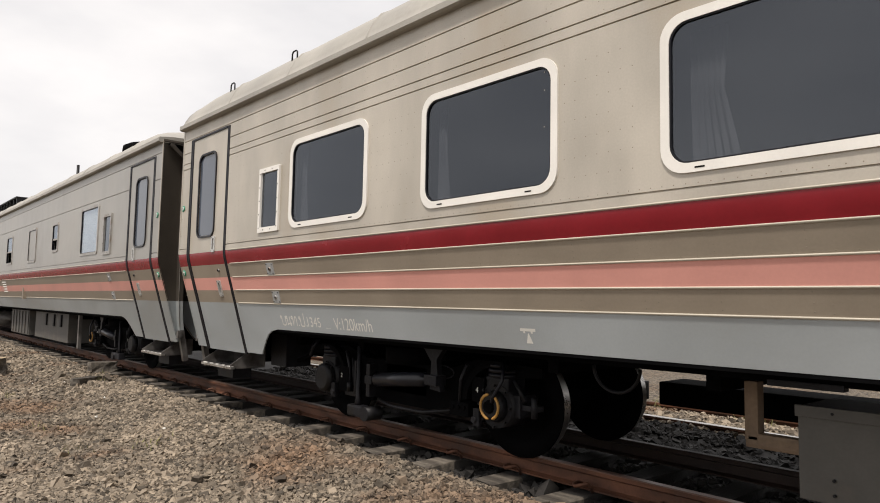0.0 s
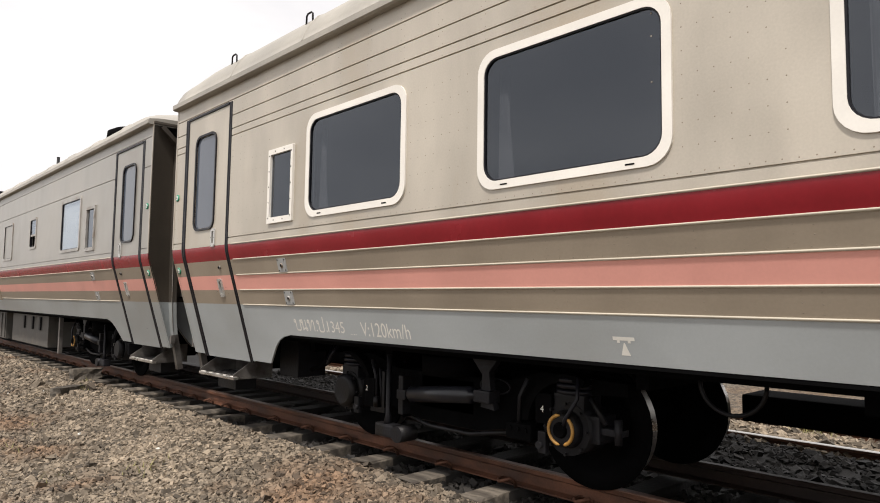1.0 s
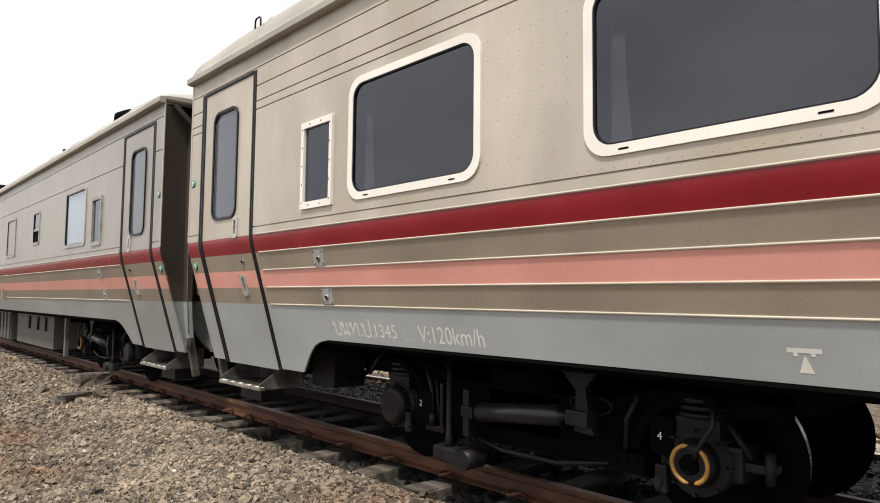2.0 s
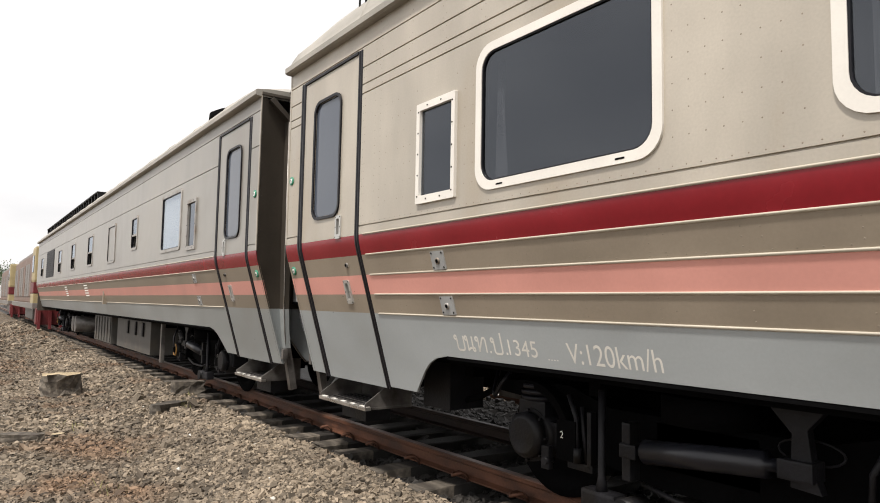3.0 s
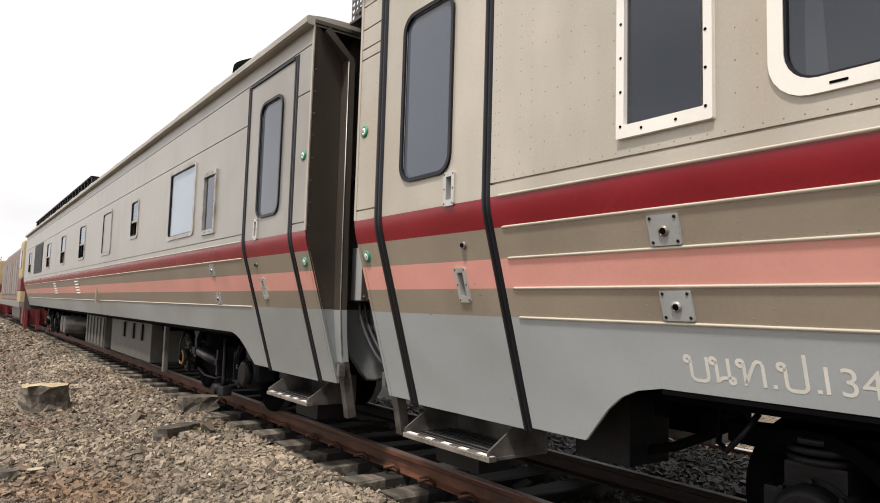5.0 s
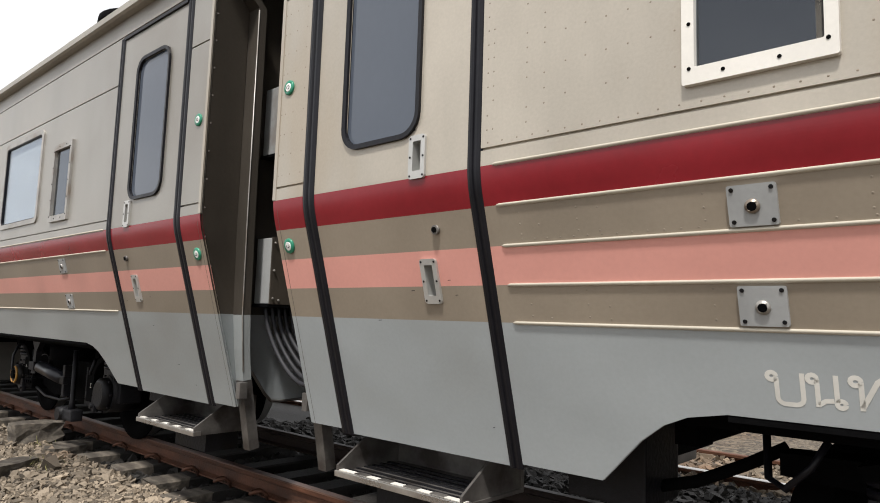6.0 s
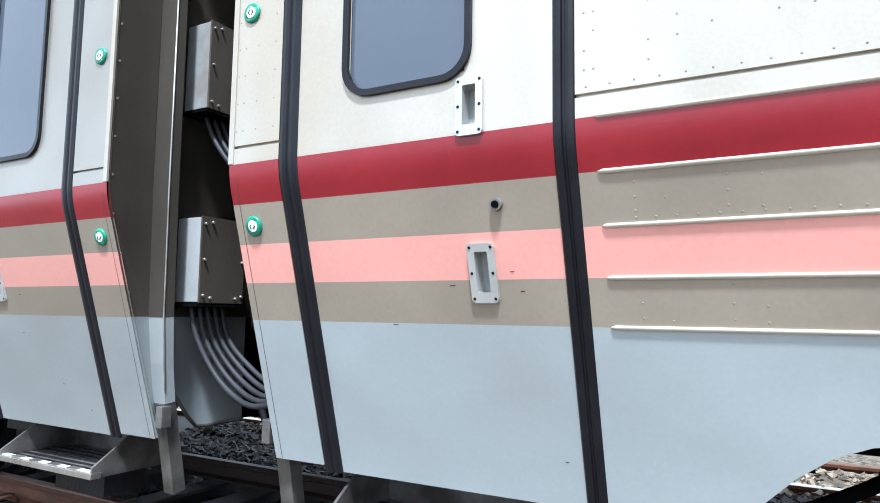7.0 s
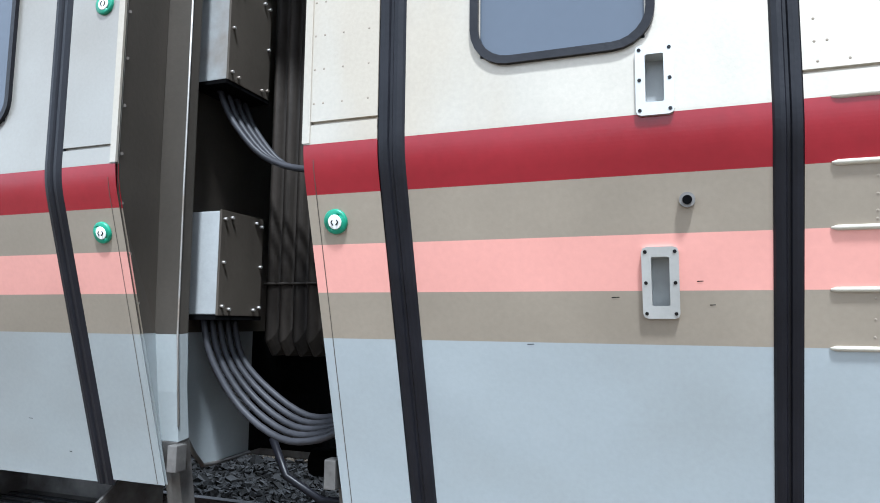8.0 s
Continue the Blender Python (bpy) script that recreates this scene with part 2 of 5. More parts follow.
def box(bm, x0, x1, y0, y1, z0, z1, bevel=0.0, mi=0):
    vs = [bm.verts.new((x, y, z)) for x in (x0, x1) for y in (y0, y1) for z in (z0, z1)]
    fs = [bm.faces.new([vs[i] for i in q]) for q in
          ((0, 1, 3, 2), (4, 6, 7, 5), (0, 4, 5, 1), (2, 3, 7, 6), (0, 2, 6, 4), (1, 5, 7, 3))]
    for f in fs:
        f.material_index = mi
    if bevel:
        es = list({e for f in fs for e in f.edges})
        bmesh.ops.bevel(bm, geom=es, offset=bevel, segments=2, affect="EDGES", profile=0.7, material=-1)
    return vs


def tube(bm, pts, r, seg=10, cap=True, mi=0):
    """A round bar through the points."""
    pts = [Vector(p) for p in pts]
    radii = r if isinstance(r, (list, tuple)) else [r] * len(pts)
    rings, side = [], None
    for i, p in enumerate(pts):
        d = (pts[min(i + 1, len(pts) - 1)] - pts[max(i - 1, 0)]).normalized()
        if side is None:
            side = d.orthogonal().normalized()
        side = (side - d * side.dot(d)).normalized()
        up = d.cross(side)
        rings.append([bm.verts.new(p + radii[i] * (math.cos(k * math.tau / seg) * side + math.sin(k * math.tau / seg) * up)) for k in range(seg)])
    for a, b in zip(rings, rings[1:]):
        for k in range(seg):
            f = bm.faces.new((a[k], a[(k + 1) % seg], b[(k + 1) % seg], b[k]))
            f.smooth, f.material_index = True, mi
    if cap:
        for ring in (rings[0][::-1], rings[-1]):
            bm.faces.new(ring).material_index = mi


def bar(bm, pts, w, d, mi=0):
    """A flat bar through points in the x-z plane: w wide across, from y = d[0] to d[1]."""
    pts = [Vector(p) for p in pts]
    rows = []
    for i, p in enumerate(pts):
        t = (pts[min(i + 1, len(pts) - 1)] - pts[max(i - 1, 0)]).normalized()
        nrm = Vector((t.z, 0, -t.x)) * w / 2
        rows.append([bm.verts.new((p.x + s * nrm.x, y, p.z + s * nrm.z)) for s, y in ((-1, d[0]), (1, d[0]), (1, d[1]), (-1, d[1]))])
    for a, b in zip(rows, rows[1:]):
        for k in range(4):
            bm.faces.new((a[k], a[(k + 1) % 4], b[(k + 1) % 4], b[k])).material_index = mi
    bm.faces.new(rows[0])
    bm.faces.new(rows[-1][::-1])


def part(name, bm, material, parent=None, label="", kind="", smooth=False):
    """Links a bmesh as one mesh object under a thing or a part."""
    if SIDE[0] < 0:
        for v in bm.verts:
            v.co.y = -v.co.y
    bmesh.ops.recalc_face_normals(bm, faces=bm.faces)
    if smooth:
        for f in bm.faces:
            f.smooth = True
    me = bpy.data.meshes.new(name)
    bm.to_mesh(me)
    bm.free()
    for m in material if isinstance(material, (list, tuple)) else [material]:
        me.materials.append(m)
    ob = new(name, me)
    if parent:
        ob.parent = parent
    return tagged(ob, label, kind=kind)


def empty(name, m, label, category, group="", kind=""):
    ob = new(name)
    ob.empty_display_size = 0.2
    ob.matrix_world = m
    return tagged(ob, label, category, group, kind)


def rounded(y0, y1, z0, z1, r, n=6):
    out = []
    for cy, cz, a0 in ((y1 - r, z1 - r, 0), (y0 + r, z1 - r, 90), (y0 + r, z0 + r, 180), (y1 - r, z0 + r, 270)):
        for k in range(n + 1):
            a = radians(a0 + 90 * k / n)
            out.append((cy + r * math.cos(a), cz + r * math.sin(a)))
    return out


def ring_frame(bm, outer, inner, xs, bend=None):
    """A picture-frame ring: outer back, outer front, inner front, inner back at the depths xs."""
    loops = []
    for pts, x in ((outer, xs[0]), (outer, xs[1]), (inner, xs[2]), (inner, xs[3])):
        loops.append([bm.verts.new((x, y, z)) for y, z in pts])
    k = len(outer)
    for a, b in zip(loops, loops[1:]):
        for i in range(k):
            bm.faces.new((a[i], a[(i + 1) % k], b[(i + 1) % k], b[i]))


def slab(bm, pts, x0, x1):
    a = [bm.verts.new((x0, y, z)) for y, z in pts]
    b = [bm.verts.new((x1, y, z)) for y, z in pts]
    bm.faces.new(a)
    bm.faces.new(b[::-1])
    for i in range(len(a)):
        bm.faces.new((a[i], b[i], b[(i + 1) % len(a)], a[(i + 1) % len(a)]))


# ---- the coach's side: upright above the red stripe, leaning in below it ----
Z_EAVE, Z_RED, Z_TAUPE, Z_PINK, Z_TAUPE2, Z_GREY = 3.455, 1.943, 1.803, 1.665, 1.530, 1.398
Z_SKIRT, Z_LOW = 1.150, 0.872
BANDS = [(Z_RED, 9.0, 0), (Z_TAUPE, Z_RED, 1), (Z_PINK, Z_TAUPE, 2), (Z_TAUPE2, Z_PINK, 3), (Z_GREY, Z_TAUPE2, 2), (-9.0, Z_GREY, 4)]
SIDE_MATERIALS = [WALL, RED, TAUPE, PINK, GREY]
GROOVES = (3.285, 3.135, 3.010, 2.943, 2.003)


def lean(z):
    d = 1.96 - z
    return 0.0 if d <= 0 else (0.29 * d * d / 0.24 if d < 0.12 else 0.29 * (1.90 - z))


def band_of(z):
    return next(i for lo, hi, i in BANDS if lo <= z < hi)


def profile(top, bottom, grooves=()):
    """Heights and extra depths down the side."""
    zs = {top, bottom, *(z for z in (Z_RED, Z_TAUPE, Z_PINK, Z_TAUPE2, Z_GREY, 1.96, 1.95, 1.935, 1.925, 1.915, 1.905, 1.895, 1.885, 1.875, 1.865, 1.855, 1.845, 1.835, 1.82, Z_SKIRT, 1.10, 1.05, 1.0, 0.95, 0.9) if bottom < z < top)}
    rows = [(z, 0.0) for z in zs]
    for g in grooves:
        if bottom < g < top:
            rows += [(g + 0.005, 0.0), (g + 0.0049, 0.012), (g - 0.0049, 0.012), (g - 0.005, 0.0)]
    return sorted(rows, reverse=True)


def side_sheet(bm, us, rows, holes=(), bottom=None, off=0.0, thick=0.05):
    """The skin between the cuts us and down the rows, with holes (u0, u1, z0, z1) and a lower edge bottom(u)."""
    for inner in (0, 1):
        grid = []
        for u in us:
            zb = bottom(u) if bottom else -9
            col = []
            for z, dx in rows:
                zz = max(z, zb)
                col.append(bm.verts.new((lean(zz) + (thick if inner else dx) + off, u, zz)))
            grid.append(col)
        for i in range(len(us) - 1):
            for j in range(len(rows) - 1):
                um, zm = (us[i] + us[i + 1]) / 2, (rows[j][0] + rows[j + 1][0]) / 2
                if any(a < um < b and c < zm < d for a, b, c, d in holes):
                    continue
                q = (grid[i][j], grid[i][j + 1], grid[i + 1][j + 1], grid[i + 1][j])
                if (q[0].co - q[1].co).length < 1e-6 and (q[2].co - q[3].co).length < 1e-6:
                    continue
                f = bm.faces.new(q)
                f.material_index = band_of(min(zm, 8))
    bmesh.ops.remove_doubles(bm, verts=bm.verts, dist=1e-5)


def arch(u):
    """Lower edge of the skirt: deep by the door, stepping up over the bogie."""
    pts = [(0, Z_LOW + 0.008), (1.585, Z_LOW + 0.008), (1.66, 0.955), (1.74, 1.035), (1.82, 1.095), (1.90, 1.130), (2.02, 1.152), (99, 1.152)]
    for (a, za), (b, zb) in zip(pts, pts[1:]):
        if a <= u <= b:
            return za + (zb - za) * (u - a) / (b - a)
    return Z_SKIRT


ARCH_CUTS = [1.585, 1.66, 1.74, 1.82, 1.90, 2.02]


def coach(m, side, length, windows, label, strips, extras):
    """One passenger coach: body shell, roof, doors, windows, trim. x points into the car, y along it from its end."""
    SIDE[0] = side
    root = empty("passenger_coach", m, label, "train coach", "coaches of the train")
    holes = [(1.99 + 0.03, 2.35 - 0.03, 2.08 + 0.03, 2.676 - 0.03), (0.23, 1.26, -9, 3.268)]
    for kind, u0, u1, z0, z1 in windows:
        holes.append((u0 + 0.045, u1 - 0.045, z0 + 0.045, z1 - 0.045))
    top_rows = profile(Z_EAVE, Z_LOW, GROOVES if strips > 3 else (3.285, 2.943, 2.003))
    for a, b, c, d in holes:
        top_rows += [(z, 0.0) for z in (c, d) if Z_LOW < z < Z_EAVE]
    rows = sorted(set(top_rows), reverse=True)
    us = sorted({0.0, 0.23, 1.26, *ARCH_CUTS, length, *(h for q in holes for h in q[:2])})
    bm = bmesh.new()
    side_sheet(bm, us, rows, holes, arch, 0.0, 0.014)
    mats = SIDE_MATERIALS if strips > 3 else [WALL_B, RED, TAUPE_B, PINK_B, GREY_B]
    part("side_wall", bm, mats, root, "beige wall with red, taupe and salmon stripes over blue-grey skirt")

    # far side, ends, floor and inner partition
    bm = bmesh.new()
    rows2 = [(Z_EAVE, 0.0), (1.96, 0.0), (1.40, 0.0), (1.15, 0.0)]
    for (za, _), (zb, _) in zip(rows2, rows2[1:]):
        vs = [bm.verts.new((2.8 - lean(z), u, z)) for u, z in ((0, za), (length, za), (length, zb), (0, zb))]
        bm.faces.new(vs).material_index = 0 if zb > 1.3 else 1
    part("far_wall", bm, [WALL, GREY], root)
    bm = bmesh.new()
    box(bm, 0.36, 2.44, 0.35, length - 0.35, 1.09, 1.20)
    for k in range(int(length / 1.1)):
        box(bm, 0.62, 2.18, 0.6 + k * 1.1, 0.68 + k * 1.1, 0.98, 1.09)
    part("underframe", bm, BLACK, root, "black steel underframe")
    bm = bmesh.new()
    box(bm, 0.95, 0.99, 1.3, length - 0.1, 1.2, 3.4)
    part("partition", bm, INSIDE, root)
    bm = bmesh.new()
    box(bm, 0.06, 2.74, length - 0.06, length, 1.0, 3.5)
    part("rear_wall", bm, ENDP, root)

    bm = bmesh.new()
    vs = [bm.verts.new((2.8 - lean(z), u, z)) for u, z in ((0, 1.15), (2.0, 1.15), (1.6, 0.88), (0, 0.88))]
    bm.faces.new(vs)
    part("far_skirt", bm, GREY, root)
    bm = bmesh.new()
    box(bm, 2.15, 2.55, 0.3, 1.05, 0.58, 0.90, 0.01)
    part("far_step", bm, STEPM, root)
    bm = bmesh.new()
    box(bm, 0.55, 0.85, 1.30, 1.62, 0.74, 1.09, 0.01)
    part("underfloor_case", bm, BOGIE, root, "dark grey case under the floor")
    bm = bmesh.new()
    tube(bm, [(0.70, 1.60, 0.80), (0.72, 1.74, 0.84), (0.74, 1.90, 0.92), (0.76, 2.04, 1.0)], 0.022, 10)
    part("pipe", bm, BLACK, root, "black slanting pipe")
    bm = bmesh.new()
    box(bm, 1.7, 2.3, 0.2, 1.25, 0.72, 1.09, 0.03)
    part("underfloor_chest", bm, BLACK, root, "black underfloor chest")

    # roof with a projecting gutter
    bm = bmesh.new()
    half = [(0.03, 3.412), (-0.045, 3.414), (-0.062, 3.424), (-0.062, 3.468), (-0.045, 3.478), (-0.02, 3.49), (0.0, 3.53), (0.05, 3.60), (0.12, 3.66), (0.25, 3.715), (0.45, 3.76), (0.75, 3.80), (1.1, 3.825), (1.4, 3.83)]
    ring = half + [(2.8 - x, z) for x, z in half[-2::-1]]
    n_cut = int(length / 1.2)
    cuts = [0.0, 0.2, 0.4, 0.6, 0.9] + [length * k / n_cut for k in range(1, n_cut + 1)]

    tall, low = (1.4, 0.85) if strips > 3 else (0.95, 0.12)

    def fall(u, z):
        """Height of the roof, which drops towards the coach's end."""
        w = min(1.0, u / 0.7)
        return z if z < 3.478 else 3.478 + (z - 3.478) * tall * (low + (1 - low) * w * w * (3 - 2 * w))

    cols = [[bm.verts.new((x, u, fall(u, z))) for x, z in ring] for u in cuts]
    for a, b in zip(cols, cols[1:]):
        for k in range(len(ring) - 1):
            f = bm.faces.new((a[k], a[k + 1], b[k + 1], b[k]))
            f.smooth = k > 4
    bm.faces.new(cols[0])
    bm.faces.new(cols[-1][::-1])
    roof = part("roof", bm, ROOF, root, "weathered beige curved roof with gutter")
    bm = bmesh.new()
    for u in cuts[5:-1]:
        for (xa, za), (xb, zb) in zip([(x, fall(9, z)) for x, z in half[5:]], [(x, fall(9, z)) for x, z in half[6:]]):
            vs = [bm.verts.new((x, u + w, z + h)) for x, z, w, h in ((xa, za, -0.02, 0.002), (xb, zb, -0.02, 0.002), (xb, zb, 0, 0.014), (xa, za, 0, 0.014))]
            bm.faces.new(vs)
            vs = [bm.verts.new((x, u + w, z + h)) for x, z, w, h in ((xa, za, 0, 0.014), (xb, zb, 0, 0.014), (xb, zb, 0.02, 0.002), (xa, za, 0.02, 0.002))]
            bm.faces.new(vs)
        part("roof_seam", bm, ROOF, roof)
        bm = bmesh.new()
    bm.free()

    # black lip under the skirt
    bm = bmesh.new()
    for a, b in zip([2.02, 6.0, 12.0], [6.0, 12.0, length]):
        x = lean(Z_SKIRT)
        box(bm, x + 0.002, x + 0.04, a, b, 1.132, 1.1515)
    part("skirt_lip", bm, BLACK, root)

    # mouldings
    names = [Z_RED, Z_TAUPE, Z_PINK, Z_TAUPE2, Z_GREY]
    for z in names if strips > 3 else (Z_RED, Z_TAUPE, Z_GREY):
        bm = bmesh.new()
        x = lean(z)
        h = 0.0068
        secs = [(x + 0.002, z + h), (x - 0.006, z + h * 0.7), (x - 0.008, z), (x - 0.004, z - h * 0.8), (x + 0.004, z - h)]
        rows_ = [[bm.verts.new((x + (px - x) * s, u, z + (pz - z) * s)) for px, pz in secs] for u, s in ((1.312, 0.4), (1.325, 1.0), (length - 0.3, 1.0))]
        for a, b in zip(rows_, rows_[1:]):
            for k in range(4):
                bm.faces.new((a[k], a[k + 1], b[k + 1], b[k])).smooth = True
        bm.faces.new(rows_[0])
        part("moulding", bm, TRIM, root)
    # rivets
    if strips > 3:
        rng = random.Random(5)
        spots = []
        u = 1.29
        while u < 9.5:
            spots.append((u, 2.024))
            u += 0.062
        for z0 in range(24):
            z = 2.07 + z0 * 0.052
            for uu in (1.285, 1.31, 1.45, 1.52):
                if z < 3.35 and rng.random() < 0.9:
                    spots.append((uu, z))
        for a, b in ((1.60, 1.97), (2.37, 2.58), (3.70, 4.30), (5.45, 6.08), (7.2, 7.8)):
            for r_ in range(7):
                k = a
                while k < b:
                    if rng.random() < 0.92:
                        spots.append((k, 2.14 + r_ * 0.108))
                    k += 0.072
        for c in range(22):
            for k in range(7):
                spots.append((1.5 + c * 0.36, 2.94 + k * 0.075))
                spots.append((1.535 + c * 0.36, 2.96 + k * 0.075))
        for uu in [1.40] + [1.62 + 0.40 * k for k in range(18)]:
            for z in (1.772, 1.735, 1.700, 1.512, 1.465, 1.425):
                spots.append((uu, z))
                if rng.random() < 0.55:
                    spots.append((uu + 0.075, z - 0.006))
        k = 1.40
        while k < 8:
            spots.append((k, 1.683))
            k += 0.05 if k < 2 else 0.085
        for uu in (0.03, 0.06, 0.12, 0.2):
            for k in range(13):
                spots.append((uu, 2.06 + k * 0.1))
        verts, faces = [], []
        for u, z in spots:
            b = len(verts)
            x = lean(z)
            verts.append((x - 0.0012, u * side, z))
            for k in range(6):
                verts.append((x + 0.0004, u * side + 0.0046 * math.cos(k * 1.0472), z + 0.0046 * math.sin(k * 1.0472)))
            faces += [(b, b + 1 + k, b + 1 + (k + 1) % 6) for k in range(6)]
        me = bpy.data.meshes.new("rivets")
        me.from_pydata(verts, [], faces)
        me.materials.append(RIVET)
        ob = new("rivets", me)
        ob.parent = root
        tagged(ob, "small flush rivets in rows on the side wall", kind="stuff")

    # doorway: dark jamb, leaf, rubber bands, buttons
    bm = bmesh.new()
    rows = profile(3.25, Z_LOW - 0.008)
    rows = sorted(set(rows + [(z, 0.0) for z in (2.13, 3.03, 1.967, 2.084, 1.493, 1.61)]), reverse=True)
    side_sheet(bm, [0.31, 0.52, 0.929, 0.93, 0.971, 1.197], rows, [(0.52, 0.93, 2.13, 3.03), (0.929, 0.971, 1.967, 2.084), (0.929, 0.971, 1.493, 1.61)], None, 0.004, 0.05)
    door = part("door", bm, mats, root, "closed beige coach door with coloured stripes")
    bm = bmesh.new()
    ring_frame(bm, rounded(0.495, 0.955, 2.105, 3.055, 0.10), rounded(0.516, 0.934, 2.126, 3.034, 0.082), (0.006, -0.010, -0.008, 0.014))
    part("window_seal", bm, RUBBER, door, "black rubber window seal")
    bm = bmesh.new()
    slab(bm, rounded(0.512, 0.938, 2.122, 3.038, 0.082), 0.010, 0.016)
    part("window_pane", bm, DOORPANE, door, "blue-grey obscured glass pane")
    for z, tilt in ((2.022, 0), (1.548, 1)):
        bm = bmesh.new()
        x = lean(z)
        s = 0.29 if tilt else 0.0
        ring_frame(bm, rounded(0.907, 0.993, z - 0.086, z + 0.086, 0.012, 2), rounded(0.929, 0.971, z - 0.055, z + 0.062, 0.004, 2), (0.004, -0.007, -0.007, 0.045))
        vs = [bm.verts.new((0.042, y, zz)) for y, zz in ((0.929, z - 0.055), (0.971, z - 0.055), (0.971, z + 0.062), (0.929, z + 0.062))]
        bm.faces.new(vs).material_index = 2
        for yy in (0.916, 0.984):
            for zz in (z - 0.074, z, z + 0.074):
                tube(bm, [(-0.004, yy, zz), (-0.0085, yy, zz)], 0.0048, 6, True, 1)
        for v in bm.verts:
            v.co.x += x - s * (v.co.z - z)
        part("door_handle", bm, [HANDLE, BOGIE, BOXM], door, "recessed metal door handle")
    bm = bmesh.new()
    x = lean(1.741)
    tube(bm, [(x + 0.01, 1.015, 1.741), (x - 0.008, 1.015, 1.739)], 0.018, 16)
    part("door_lock", bm, STEPM, door, "round metal lock")
    bm = bmesh.new()
    tube(bm, [(x - 0.009, 1.015, 1.739), (x - 0.0135, 1.015, 1.738)], 0.011, 12)
    part("keyhole", bm, BLACK, door)

    section = [(0.0, 0.004), (0.006, -0.003), (0.020, -0.006), (0.032, -0.005), (0.036, 0.001), (0.044, 0.001), (0.048, -0.005), (0.060, -0.006), (0.074, -0.003), (0.08, 0.004)]
    for u0, wide in ((0.23, 1.0), (1.197, 0.8)):
        bm = bmesh.new()
        rws = profile(3.27, Z_LOW - 0.012)
        cols = [[bm.verts.new((lean(z) + dx, u0 + du * wide, z)) for du, dx in section] for z, _ in rws]
        for a, b in zip(cols, cols[1:]):
            for k in range(len(section) - 1):
                bm.faces.new((a[k], a[k + 1], b[k + 1], b[k]))
        part("door_seal", bm, RUBBER, root, "ribbed black rubber door seal")
    bm = bmesh.new()
    box(bm, -0.008, 0.03, 0.31, 1.197, 3.252, 3.272)
    part("door_head", bm, RUBBER, root)
    bm = bmesh.new()
    side_sheet(bm, [0.2, 1.3], profile(3.3, Z_LOW), (), None, 0.075, 0.03)
    for f in bm.faces:
        f.material_index = 0
    part("door_backing", bm, FROST, root)
    for z in (2.484, 1.728):
        bm = bmesh.new()
        x = lean(z)
        d = 0.29 if z < 1.9 else 0.0
        axis = Vector((-1, 0, -d)).normalized()
        c = Vector((x, 0.085, z))
        tube(bm, [c + axis * h for h in (-0.01, 0.007, 0.010, 0.009)], [0.036, 0.036, 0.033, 0.026], 24)
        button = part("door_button", bm, GREEN, root, "round green door button")
        bm = bmesh.new()
        tube(bm, [c + axis * h for h in (0.004, 0.0105, 0.0115)], [0.021, 0.021, 0.019], 20)
        part("button_face", bm, WHITE, button, "white button centre")
        bm = bmesh.new()
        for sgn in (-1, 1):
            for dz in (-1, 1):
                a, b = c + axis * 0.0122 + Vector((0, sgn * 0.011, 0)), c + axis * 0.0122 + Vector((0, sgn * 0.004, dz * 0.009))
                tube(bm, [a, b], 0.0016, 4)
        part("button_mark", bm, BLACK, button)

    bm = bmesh.new()
    side_sheet(bm, [0.030, 0.0322], profile(1.90, Z_LOW + 0.01), (), None, -0.0008, 0.0005)
    for f in bm.faces:
        f.material_index = 0
    part("edge_seam", bm, ENDP, root)
    rs = random.Random(int(length * 7 + side))
    for k in range(5):
        bm = bmesh.new()
        u, z, w = rs.uniform(0.36, 1.15), rs.uniform(0.95, 1.62), rs.uniform(0.006, 0.02)
        bm.faces.new([bm.verts.new((lean(zz) + 0.0028, uu, zz)) for uu, zz in ((u, z), (u + w, z + 0.001), (u + w, z + 0.003), (u, z + 0.0025))])
        part("scuff", bm, BOGIE, door)

    # fold-out step below the door
    bm = bmesh.new()
    box(bm, 0.23, 0.60, 0.30, 1.05, 0.690, 0.705)
    for u in (0.30, 1.03):
        vs = [(0.215, 0.688), (0.215, 0.735), (0.47, 0.90), (0.62, 0.90), (0.62, 0.688)]
        a = [bm.verts.new((x, u, z)) for x, z in vs]
        b = [bm.verts.new((x, u + 0.012, z)) for x, z in vs]
        bm.faces.new(a)
        bm.faces.new(b[::-1])
        for i in range(5):
            bm.faces.new((a[i], b[i], b[(i + 1) % 5], a[(i + 1) % 5]))
    box(bm, 0.60, 0.615, 0.30, 1.05, 0.690, 0.88)
    step = part("step", bm, STEPM, root, "folded-out metal boarding step")
    bm = bmesh.new()
    for k in range(6):
        box(bm, 0.27 + k * 0.05, 0.285 + k * 0.05, 0.315, 1.03, 0.705, 0.711)
    part("tread_rib", bm, BOGIE, step)
    bm = bmesh.new()
    box(bm, 0.208, 0.258, 0.296, 1.054, 0.686, 0.712, 0.003)
    nose = part("step_nosing", bm, STEEL, step, "bright worn step nosing")
    bm = bmesh.new()
    box(bm, 0.222, 0.250, 0.302, 1.048, 0.7125, 0.7150)
    part("edge_strip", bm, CREAM, nose, "pale painted edge strip")
    bm = bmesh.new()
    for k in range(4):
        box(bm, 0.219, 0.253, 0.42 + k * 0.15, 0.495 + k * 0.15, 0.7150, 0.7175)
        part("grip_stripe", bm, STEPM, nose)
        bm = bmesh.new()
    box(bm, 0.36, 0.58, 0.42, 0.80, 0.56, 0.69)
    part("step_bracket", bm, BOGIE, step)

